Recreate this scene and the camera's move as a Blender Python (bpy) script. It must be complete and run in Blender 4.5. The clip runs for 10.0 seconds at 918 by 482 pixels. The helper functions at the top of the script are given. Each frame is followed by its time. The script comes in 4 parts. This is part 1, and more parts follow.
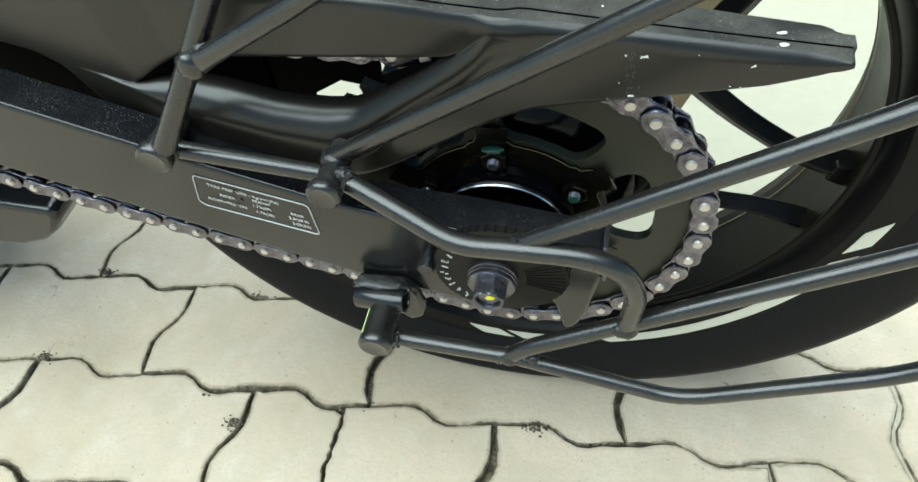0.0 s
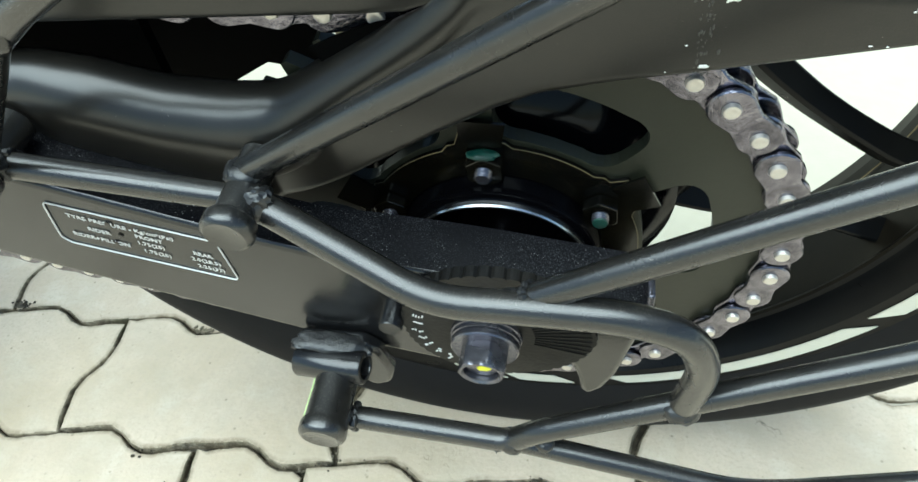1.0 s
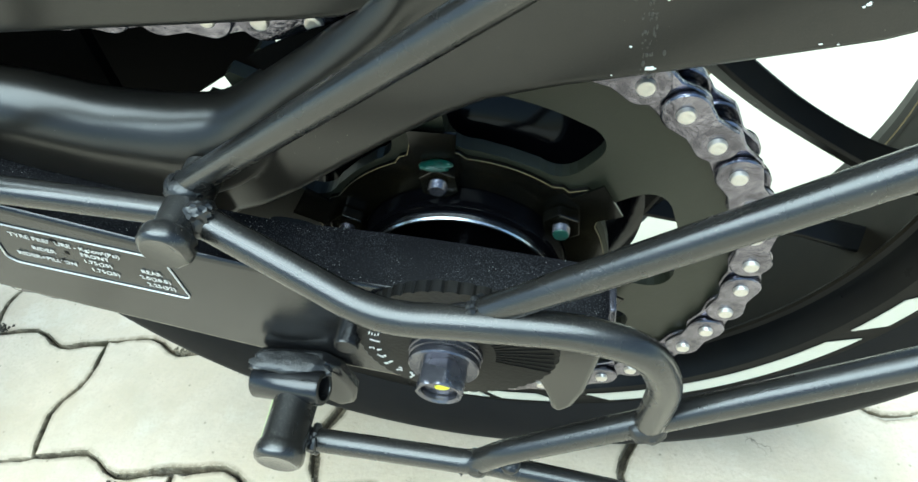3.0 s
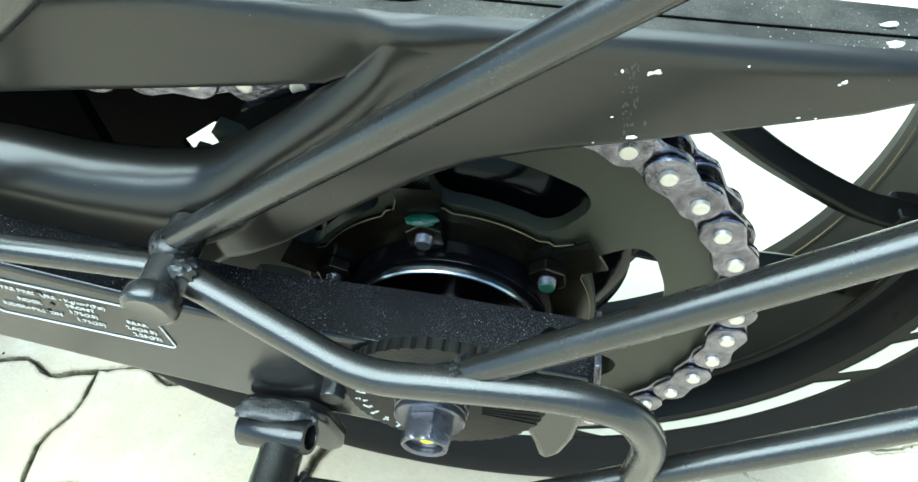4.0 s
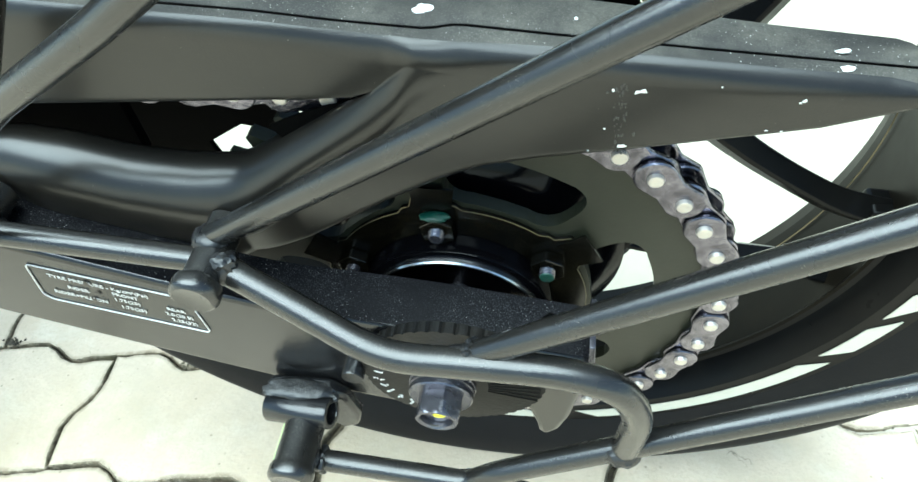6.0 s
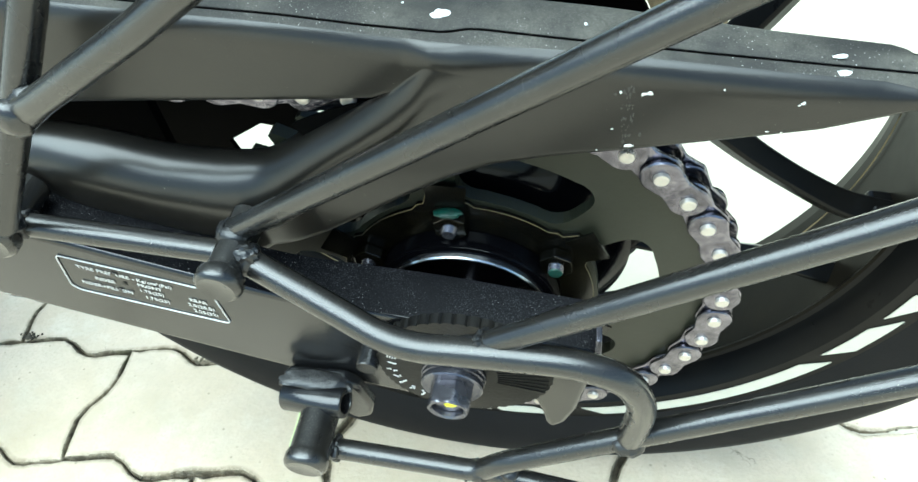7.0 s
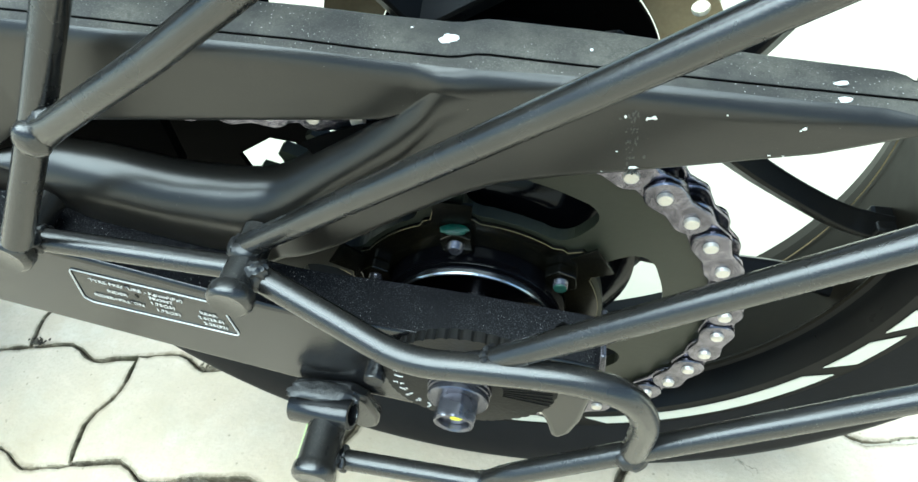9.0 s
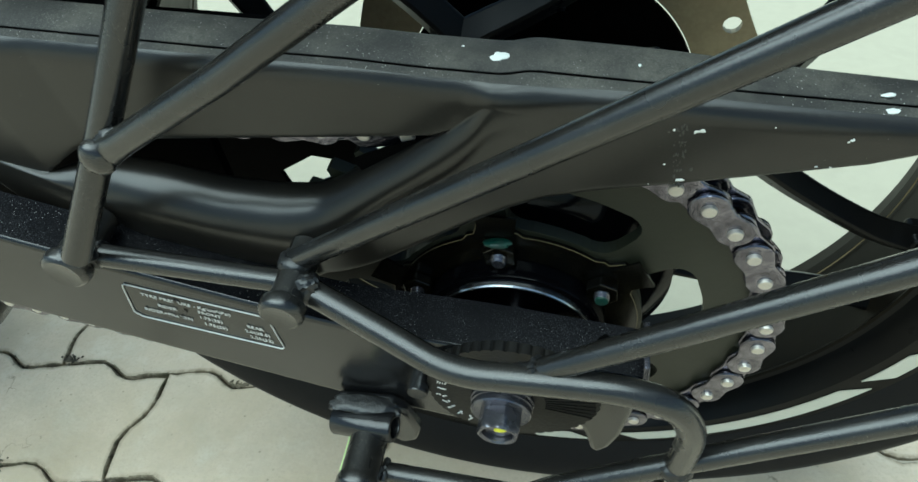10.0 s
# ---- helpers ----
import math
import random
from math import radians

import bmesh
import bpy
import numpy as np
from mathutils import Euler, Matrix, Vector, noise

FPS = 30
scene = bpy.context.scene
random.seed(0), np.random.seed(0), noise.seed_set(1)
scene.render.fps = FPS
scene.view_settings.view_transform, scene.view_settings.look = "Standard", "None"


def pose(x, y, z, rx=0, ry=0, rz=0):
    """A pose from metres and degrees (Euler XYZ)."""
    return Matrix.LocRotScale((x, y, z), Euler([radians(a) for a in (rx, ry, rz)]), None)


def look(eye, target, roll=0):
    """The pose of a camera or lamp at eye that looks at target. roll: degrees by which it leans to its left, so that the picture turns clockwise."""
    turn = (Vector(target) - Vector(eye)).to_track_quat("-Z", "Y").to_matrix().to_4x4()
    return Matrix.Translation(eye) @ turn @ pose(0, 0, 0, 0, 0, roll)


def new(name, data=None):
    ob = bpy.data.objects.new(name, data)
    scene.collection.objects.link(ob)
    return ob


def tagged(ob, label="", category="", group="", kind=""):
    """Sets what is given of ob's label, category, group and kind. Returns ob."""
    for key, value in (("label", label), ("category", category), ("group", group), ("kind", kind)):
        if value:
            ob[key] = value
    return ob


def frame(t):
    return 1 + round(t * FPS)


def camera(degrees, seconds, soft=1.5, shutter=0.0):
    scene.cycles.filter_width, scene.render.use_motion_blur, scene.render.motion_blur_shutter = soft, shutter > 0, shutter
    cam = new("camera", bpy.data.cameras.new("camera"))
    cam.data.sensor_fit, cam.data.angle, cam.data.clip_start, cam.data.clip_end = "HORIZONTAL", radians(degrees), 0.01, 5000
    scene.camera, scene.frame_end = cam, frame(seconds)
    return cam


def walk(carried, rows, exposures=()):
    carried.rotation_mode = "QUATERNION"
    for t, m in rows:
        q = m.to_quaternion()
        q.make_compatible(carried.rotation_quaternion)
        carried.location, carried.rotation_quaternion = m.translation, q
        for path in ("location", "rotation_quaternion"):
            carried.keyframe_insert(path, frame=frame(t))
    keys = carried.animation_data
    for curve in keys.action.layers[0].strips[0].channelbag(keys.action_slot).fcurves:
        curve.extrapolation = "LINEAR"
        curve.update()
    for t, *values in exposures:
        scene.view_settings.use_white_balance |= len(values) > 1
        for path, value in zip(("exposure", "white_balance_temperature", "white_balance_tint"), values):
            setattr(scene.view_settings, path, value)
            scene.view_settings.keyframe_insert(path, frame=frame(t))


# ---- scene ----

cam = camera(68.34, 10.0)
PATH = [
    (0, 0.0286, -0.2755, 0.5412, 45.04, 2.75, 12.06),
    (0.5, 0.0210, -0.2276, 0.4910, 42.92, 3.55, 9.09),
    (1, 0.0085, -0.1890, 0.4776, 44.64, 2.68, 9.81),
    (1.5, 0.0035, -0.1791, 0.4722, 44.67, 2.63, 10.32),
    (2, 0.0110, -0.1839, 0.4696, 45.01, 2.68, 10.01),
    (3.5, 0.0244, -0.1773, 0.4703, 46.80, 3.43, 9.29),
    (4, 0.0256, -0.1725, 0.4799, 47.35, 2.95, 9.26),
    (4.5, 0.0322, -0.1742, 0.4934, 47.57, 2.86, 8.67),
    (5, 0.0259, -0.1841, 0.4934, 46.16, 3.02, 9.24),
    (5.5, 0.0260, -0.1862, 0.4959, 46.30, 2.89, 9.09),
    (7, 0.0257, -0.1986, 0.5031, 46.71, 2.97, 10.05),
    (7.5, 0.0257, -0.1998, 0.5061, 47.25, 2.69, 10.22),
    (8, 0.0246, -0.2003, 0.5062, 47.24, 2.74, 10.17),
    (8.5, 0.0218, -0.2006, 0.5084, 47.34, 2.59, 10.37),
    (9, 0.0247, -0.1982, 0.5098, 46.95, 2.98, 10.42),
    (9.5, 0.0245, -0.2058, 0.5111, 48.84, 4.02, 10.65),
    (10, 0.0146, -0.2051, 0.5121, 48.60, 4.06, 11.14),
]

EXPOSURES = [(0.0, 0.80, 6750, -3), (0.5, 0.96, 6650, -3), (1.5, 1.22, 6350, -5), (2.0, 1.35, 6250, -6), (3.5, 1.45, 6200, -7), (4.5, 1.87, 6150, -11), (5.5, 1.62, 6250, -7), (7.0, 1.56, 6300, -6),
             (9.5, 1.50, 6250, -6), (9.75, 1.15, 6350, -8), (10.0, 0.46, 6400, -10)]
walk(cam, [(t, pose(x, y, z, rx, ry, rz)) for t, x, y, z, rx, ry, rz in PATH], EXPOSURES)

# ---- world and sun: bright, thinly overcast day ----
world = bpy.data.worlds.new("sky")
scene.world = world
world.use_nodes = True
wn = world.node_tree
sky = wn.nodes.new("ShaderNodeTexSky")
sky.sky_type = "NISHITA"
sky.sun_disc = False
sky.sun_elevation, sky.sun_rotation = radians(70.1), radians(230.6)
sky.dust_density, sky.air_density, sky.ozone_density = 0.8, 1.0, 2.0
wn.links.new(sky.outputs["Color"], wn.nodes["Background"].inputs["Color"])
wn.nodes["Background"].inputs["Strength"].default_value = 0.085

sun = new("sun", bpy.data.lights.new("sun", "SUN"))
sun.data.energy, sun.data.angle, sun.data.color = 4.7, radians(76), (0.84, 0.935, 1.02)
sun.matrix_world = look((-0.28, -0.23, 1.0), (0, 0, 0))

# ---- materials ----


def material(name, base, rough=0.5, metal=0.0, grain=0.0, grain_scale=400, stain=None, stain_scale=30, stain_amount=0.3,
             specks=None, speck_scale=900, speck_size=0.12, bump=0.0, bump_scale=600, vary=0.0, rough_vary=0.08, coat=0.0, spec=0.5,
             powder=None, powder_amount=0.5, settled=0.0):
    """Node material: base colour with fine grain, wider stains, small specks, bump and roughness variation."""
    m = bpy.data.materials.new(name)
    m.use_nodes = True
    t = m.node_tree
    b = t.nodes["Principled BSDF"]
    b.inputs["Metallic"].default_value = metal
    b.inputs["Coat Weight"].default_value = coat
    b.inputs["Specular IOR Level"].default_value = spec
    b.inputs["Coat Roughness"].default_value = 0.24
    co = t.nodes.new("ShaderNodeTexCoord").outputs["Object"]

    def noise_tex(scale, detail=6.0):
        n = t.nodes.new("ShaderNodeTexNoise")
        n.inputs["Scale"].default_value, n.inputs["Detail"].default_value = scale, detail
        t.links.new(co, n.inputs["Vector"])
        return n.outputs["Fac"]

    def ramp(src, lo, hi):
        r = t.nodes.new("ShaderNodeMapRange")
        r.inputs["From Min"].default_value, r.inputs["From Max"].default_value = lo, hi
        t.links.new(src, r.inputs["Value"])
        return r.outputs["Result"]

    def mix(a, c, fac, kind="MIX"):
        n = t.nodes.new("ShaderNodeMix")
        n.data_type, n.blend_type = "RGBA", kind
        for sock, v in ((n.inputs[6], a), (n.inputs[7], c), (n.inputs[0], fac)):
            if isinstance(v, bpy.types.NodeSocket):
                t.links.new(v, sock)
            elif isinstance(v, (int, float)):
                sock.default_value = v
            else:
                sock.default_value = (*v, 1)
        return n.outputs[2]

    def scaled(src, k):
        n = t.nodes.new("ShaderNodeMath")
        n.operation = "MULTIPLY"
        t.links.new(src, n.inputs[0])
        n.inputs[1].default_value = k
        return n.outputs[0]

    col = base
    if stain:
        col = mix(col, stain, scaled(ramp(noise_tex(stain_scale, 8), 0.42, 0.68), stain_amount))
    if grain:
        g = ramp(noise_tex(grain_scale, 4), 0.3, 0.7)
        col = mix(col, tuple(min(1, c * (1 + grain)) for c in base), scaled(g, 0.5))
        col = mix(col, tuple(c * (1 - grain) for c in base), scaled(ramp(noise_tex(grain_scale * 0.37, 4), 0.5, 0.75), 0.5))
    if vary:
        rnd = t.nodes.new("ShaderNodeObjectInfo").outputs["Random"]
        col = mix(col, tuple(c * (1 - vary) for c in base), rnd)
    if specks:
        v = t.nodes.new("ShaderNodeTexVoronoi")
        v.inputs["Scale"].default_value = speck_scale
        t.links.new(co, v.inputs["Vector"])
        near = ramp(v.outputs["Distance"], speck_size, speck_size * 0.5)
        patch = ramp(noise_tex(45, 3), 0.45, 0.65)
        n = t.nodes.new("ShaderNodeMath")
        n.operation = "MULTIPLY"
        t.links.new(near, n.inputs[0])
        t.links.new(patch, n.inputs[1])
        col = mix(col, specks, n.outputs[0])
    if powder:
        fine = ramp(noise_tex(1900, 3), 0.50, 0.72)
        coarse = ramp(noise_tex(38, 5), 0.30, 0.70)
        n = t.nodes.new("ShaderNodeMath")
        n.operation = "MULTIPLY"
        t.links.new(fine, n.inputs[0])
        t.links.new(coarse, n.inputs[1])
        col = mix(col, powder, scaled(n.outputs[0], powder_amount))
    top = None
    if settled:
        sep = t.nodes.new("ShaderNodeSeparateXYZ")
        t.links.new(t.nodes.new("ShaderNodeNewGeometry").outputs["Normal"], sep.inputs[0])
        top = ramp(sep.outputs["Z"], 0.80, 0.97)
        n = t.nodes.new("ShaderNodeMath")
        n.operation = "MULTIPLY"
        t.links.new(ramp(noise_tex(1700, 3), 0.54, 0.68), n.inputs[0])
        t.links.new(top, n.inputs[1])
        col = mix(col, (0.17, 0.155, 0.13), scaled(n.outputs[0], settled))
    if isinstance(col, bpy.types.NodeSocket):
        t.links.new(col, b.inputs["Base Color"])
    else:
        b.inputs["Base Color"].default_value = (*col, 1)
    rr = t.nodes.new("ShaderNodeMapRange")
    rr.inputs["To Min"].default_value, rr.inputs["To Max"].default_value = max(0.02, rough - rough_vary), min(1, rough + rough_vary)
    t.links.new(noise_tex(70, 6), rr.inputs["Value"])
    gloss = rr.outputs["Result"]
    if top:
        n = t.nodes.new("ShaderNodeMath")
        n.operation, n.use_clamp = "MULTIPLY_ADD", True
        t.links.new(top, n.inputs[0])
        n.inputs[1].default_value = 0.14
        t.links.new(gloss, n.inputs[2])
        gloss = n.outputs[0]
    t.links.new(gloss, b.inputs["Roughness"])
    if bump:
        bp = t.nodes.new("ShaderNodeBump")
        bp.inputs["Strength"].default_value, bp.inputs["Distance"].default_value = bump, 0.001
        t.links.new(noise_tex(bump_scale, 5), bp.inputs["Height"])
        t.links.new(bp.outputs["Normal"], b.inputs["Normal"])
    return m


DUST = (0.30, 0.28, 0.23)
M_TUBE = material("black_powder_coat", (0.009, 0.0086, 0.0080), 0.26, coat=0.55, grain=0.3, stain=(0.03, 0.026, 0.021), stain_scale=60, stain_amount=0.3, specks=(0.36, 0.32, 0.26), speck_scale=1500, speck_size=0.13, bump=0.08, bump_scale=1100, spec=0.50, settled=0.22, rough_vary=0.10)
M_GUARD = material("black_moulded_plastic", (0.007, 0.0064, 0.0054), 0.35, coat=0.45, grain=0.25, stain=(0.018, 0.015, 0.011), stain_scale=25, stain_amount=0.35, specks=DUST, speck_scale=380, speck_size=0.05, bump=0.05, bump_scale=1800, spec=0.32, powder=(0.05, 0.043, 0.034), powder_amount=0.15)
M_GUARD_TOP = material("dusty_black_plastic", (0.036, 0.0345, 0.032), 0.70, spec=0.25, grain=0.3, grain_scale=900, stain=(0.15, 0.14, 0.115), stain_scale=40, stain_amount=0.65, specks=(0.50, 0.49, 0.45), speck_scale=700, speck_size=0.15, bump=0.15, bump_scale=2500, powder=(0.30, 0.285, 0.25), powder_amount=0.28)
M_ARM = material("black_arm_paint", (0.007, 0.007, 0.0075), 0.22, grain=0.25, stain=(0.025, 0.023, 0.02), stain_scale=22, stain_amount=0.25, specks=DUST, speck_scale=900, speck_size=0.07, bump=0.05, spec=0.6)
# arm black made darker for the shaded top face, with dust specks on it
M_ARM_TOP = material("dusty_shaded_black", (0.003, 0.003, 0.004), 0.40, grain=0.4, specks=(0.34, 0.33, 0.32), speck_scale=800, speck_size=0.17, spec=0.05, powder=(0.17, 0.17, 0.18), powder_amount=0.30)
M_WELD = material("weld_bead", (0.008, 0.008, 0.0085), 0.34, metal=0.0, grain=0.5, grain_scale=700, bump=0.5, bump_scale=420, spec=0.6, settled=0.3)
M_OLIVE = material("olive_zinc_steel", (0.019, 0.0208, 0.0125), 0.42, metal=0.2, grain=0.2, grain_scale=200, stain=(0.030, 0.030, 0.021), stain_scale=40, bump=0.05)
M_OLIVE_EDGE = material("worn_plate_edge", (0.16, 0.14, 0.09), 0.3, metal=0.8, grain=0.4)
M_LINK = material("chain_plate_steel", (0.22, 0.21, 0.245), 0.18, metal=0.95, grain=0.5, stain=(0.03, 0.029, 0.036), stain_scale=170, stain_amount=0.9, specks=(0.6, 0.6, 0.6), speck_scale=900, bump=0.25, bump_scale=700)
M_PIN = material("chain_pin_steel", (0.62, 0.585, 0.53), 0.36, metal=0.7, grain=0.2, grain_scale=900, bump=0.2)
M_ROLLER = material("oily_roller_steel", (0.03, 0.03, 0.035), 0.18, metal=0.9, grain=0.3)
M_GLOSS = material("gloss_black_hub", (0.0015, 0.0015, 0.002), 0.12, rough_vary=0.05, spec=0.14)
M_LOCK = material("dark_lock_plate", (0.0025, 0.0023, 0.0014), 0.22, metal=0.2, grain=0.4, stain=(0.014, 0.011, 0.0045), stain_scale=45, stain_amount=0.6)
M_SILVER = material("bare_steel_ring", (0.48, 0.49, 0.51), 0.22, metal=1.0, grain=0.2)
M_NUT = material("blackened_nut_steel", (0.115, 0.112, 0.13), 0.25, metal=0.85, grain=0.4, stain=(0.25, 0.25, 0.26), stain_scale=90, stain_amount=0.35, bump=0.15)
M_GREEN = material("green_paint_mark", (0.004, 0.050, 0.034), 0.4, grain=0.6, stain=(0.03, 0.03, 0.03), stain_scale=300, stain_amount=0.8)
# darker, duller copy of the arm black; the cam's shade is in its colour
M_CAM_SHADED = material("shaded_cam_black", (0.005, 0.0048, 0.0045), 0.45, grain=0.4, stain=(0.016, 0.013, 0.009), stain_scale=60, stain_amount=0.5, bump=0.15, spec=0.22)
M_YELLOW = material("yellow_paint_mark", (0.75, 0.72, 0.04), 0.5, grain=0.1)
M_WHITE = material("white_print", (0.56, 0.56, 0.54), 0.5, grain=0.25, grain_scale=1500)
M_SPLASH = material("white_paint_splash", (0.75, 0.76, 0.72), 0.6, grain=0.1)
M_TAPE = material("white_rim_tape", (0.60, 0.60, 0.52), 0.45, grain=0.03)
M_TAPE_GREEN = material("pale_green_tape", (0.38, 0.52, 0.20), 0.5, grain=0.1)
M_GRIME = material("dried_grime", (0.045, 0.042, 0.037), 0.8, grain=0.3)
M_RUBBER = material("tyre_rubber", (0.0022, 0.0027, 0.0040), 0.55, grain=0.3, grain_scale=200, stain=(0.005, 0.005, 0.0058), stain_scale=18, stain_amount=0.4, bump=0.1, spec=0.20)
M_RIM = material("satin_black_rim", (0.0035, 0.0036, 0.0038), 0.30, grain=0.2, stain=(0.010, 0.009, 0.007), stain_scale=20, stain_amount=0.5, spec=0.12)
M_BARREL = material("dusty_brown_rim_barrel", (0.006, 0.005, 0.0035), 0.36, grain=0.3, stain=(0.020, 0.016, 0.010), stain_scale=14, stain_amount=0.6, spec=0.10)


def paving(name, base, dirt, moss, dirty):
    """Concrete paver: cloudy colour, sand grain, pits, hairline cracks and brown dirt, laid out over the whole yard."""
    m = bpy.data.materials.new(name)
    m.use_nodes = True
    t = m.node_tree
    b = t.nodes["Principled BSDF"]
    pos = t.nodes.new("ShaderNodeNewGeometry").outputs["Position"]

    def node(kind, **links):
        n = t.nodes.new(kind)
        for k, v in links.items():
            s = n.inputs[k.replace("_", " ")]
            if isinstance(v, bpy.types.NodeSocket):
                t.links.new(v, s)
            else:
                s.default_value = v
        return n

    def fog(scale, detail=6, rough=0.55, vec=pos):
        return node("ShaderNodeTexNoise", Vector=vec, Scale=scale, Detail=detail, Roughness=rough).outputs["Fac"]

    def ramp(src, lo, hi, to=1.0):
        n = node("ShaderNodeMapRange", Value=src)
        for k, v in (("From Min", lo), ("From Max", hi), ("To Max", to)):
            n.inputs[k].default_value = v
        return n.outputs["Result"]

    def times(a, c):
        n = t.nodes.new("ShaderNodeMath")
        n.operation = "MULTIPLY"
        for s, v in zip(n.inputs, (a, c)):
            if isinstance(v, bpy.types.NodeSocket):
                t.links.new(v, s)
            else:
                s.default_value = v
        return n.outputs[0]

    def mix(a, c, fac):
        n = t.nodes.new("ShaderNodeMix")
        n.data_type = "RGBA"
        for s, v in ((n.inputs[6], a), (n.inputs[7], c), (n.inputs[0], fac)):
            if isinstance(v, bpy.types.NodeSocket):
                t.links.new(v, s)
            else:
                s.default_value = v if isinstance(v, float) else (*v, 1)
        return n.outputs[2]

    rnd = t.nodes.new("ShaderNodeObjectInfo").outputs["Random"]
    col = mix(base, tuple(c * 0.86 for c in base), rnd)
    col = mix(col, (0.44, 0.38, 0.29), ramp(fog(14, 8, 0.68), 0.42, 0.70, 0.7))
    col = mix(col, (0.68, 0.63, 0.53), ramp(fog(23, 6), 0.52, 0.75, 0.5))
    col = mix(col, (0.40, 0.32, 0.21), times(ramp(fog(5.5, 7, 0.65), 0.42, 0.66), 0.65))
    col = mix(col, tuple(c * 0.72 for c in base), ramp(fog(330, 3), 0.48, 0.72, 0.55))
    pits = node("ShaderNodeTexVoronoi", Vector=pos, Scale=120.0).outputs["Distance"]
    pits = times(ramp(pits, 0.16, 0.05), ramp(fog(35, 3), 0.50, 0.62))
    col = mix(col, (0.20, 0.17, 0.12), times(pits, 0.7))
    bend = node("ShaderNodeTexNoise", Vector=pos, Scale=40.0, Detail=4.0).outputs["Color"]
    warp = t.nodes.new("ShaderNodeMix")
    warp.data_type = "VECTOR"
    warp.inputs[0].default_value = 0.06
    t.links.new(pos, warp.inputs[4])
    t.links.new(bend, warp.inputs[5])
    v = t.nodes.new("ShaderNodeTexVoronoi")
    v.feature = "DISTANCE_TO_EDGE"
    v.inputs["Scale"].default_value = 17
    t.links.new(warp.outputs[1], v.inputs["Vector"])
    crack = times(ramp(v.outputs["Distance"], 0.011, 0.003), ramp(fog(13, 4), 0.62, 0.68))
    col = mix(col, (0.16, 0.13, 0.09), times(crack, 0.75))
    near_edge = t.nodes.new("ShaderNodeAttribute")
    near_edge.attribute_name = "edge"
    streak = times(near_edge.outputs["Fac"], ramp(fog(150, 7, 0.75), 0.32, 0.56))
    col = mix(col, (0.15, 0.115, 0.07), times(streak, ramp(fog(9, 4), 0.30, 0.60, 0.95)))
    if dirty:
        col = mix(col, dirt, ramp(fog(70, 6, 0.7), 0.36, 0.60, 0.9))
        col = mix(col, moss, ramp(fog(28, 5), 0.54, 0.70, 0.8))
    t.links.new(col, b.inputs["Base Color"])
    b.inputs["Roughness"].default_value = 0.9
    b.inputs["Specular IOR Level"].default_value = 0.3
    high = t.nodes.new("ShaderNodeMath")
    high.operation = "SUBTRACT"
    t.links.new(fog(210, 6, 0.65), high.inputs[0])
    t.links.new(times(crack, 0.8), high.inputs[1])
    bp = node("ShaderNodeBump", Height=high.outputs[0], Strength=0.6, Distance=0.0012)
    t.links.new(bp.outputs["Normal"], b.inputs["Normal"])
    return m


M_PAVER = paving("cream_concrete_paver", (0.63, 0.515, 0.39), (0.15, 0.12, 0.08), (0.11, 0.11, 0.055), False)
M_PAVER_EDGE = paving("dirty_paver_edge", (0.40, 0.34, 0.24), (0.06, 0.048, 0.03), (0.05, 0.05, 0.022), True)
M_SOIL = paving("joint_soil", (0.024, 0.019, 0.012), (0.02, 0.016, 0.010), (0.035, 0.033, 0.014), True)
M_SAND = paving("sandy_joint_grit", (0.55, 0.50, 0.41), (0.40, 0.35, 0.27), (0.30, 0.27, 0.19), True)
M_GROUND = material("pale_concrete_ground", (0.50, 0.47, 0.41), 0.95, grain=0.15, grain_scale=40, stain=(0.38, 0.34, 0.27), stain_scale=3, stain_amount=0.5, bump=0.3)
M_APRON = material("pale_concrete_apron", (0.385, 0.352, 0.268), 0.9, grain=0.08, grain_scale=60, stain=(0.36, 0.328, 0.245), stain_scale=6, stain_amount=0.3, bump=0.2, bump_scale=300)
M_TAN = material("tan_disc_steel", (0.38, 0.33, 0.22), 0.45, metal=0.5, grain=0.2, stain=(0.2, 0.17, 0.12), stain_scale=60)
# near-black that holds the shade of recesses, gaps and hidden parts in its colour
M_CAVITY = material("deep_shade_black", (0.0008, 0.0008, 0.0008), 0.7, spec=0.04)

# ---- mesh helpers ----
MM = 0.001


def part(name, bm, mat, parent=None, label="", smooth=True, bevel=0.0, angle=35, rounds=2):
    """Links a bmesh as one mesh object, under parent when given."""
    bmesh.ops.recalc_face_normals(bm, faces=bm.faces)
    me = bpy.data.meshes.new(name)
    bm.to_mesh(me)
    bm.free()
    me.materials.append(mat)
    if smooth:
        me.polygons.foreach_set("use_smooth", [True] * len(me.polygons))
        me.set_sharp_from_angle(angle=radians(angle))
    ob = new(name, me)
    ob.parent = parent
    if bevel:
        b = ob.modifiers.new("edge", "BEVEL")
        b.width, b.segments, b.limit_method, b.angle_limit = bevel, rounds, "ANGLE", radians(40)
    if label:
        tagged(ob, label)
    return ob


def shared(name, me, parent, m=None):
    ob = new(name, me)
    ob.parent = parent
    if m is not None:
        ob.matrix_local = m
    return ob


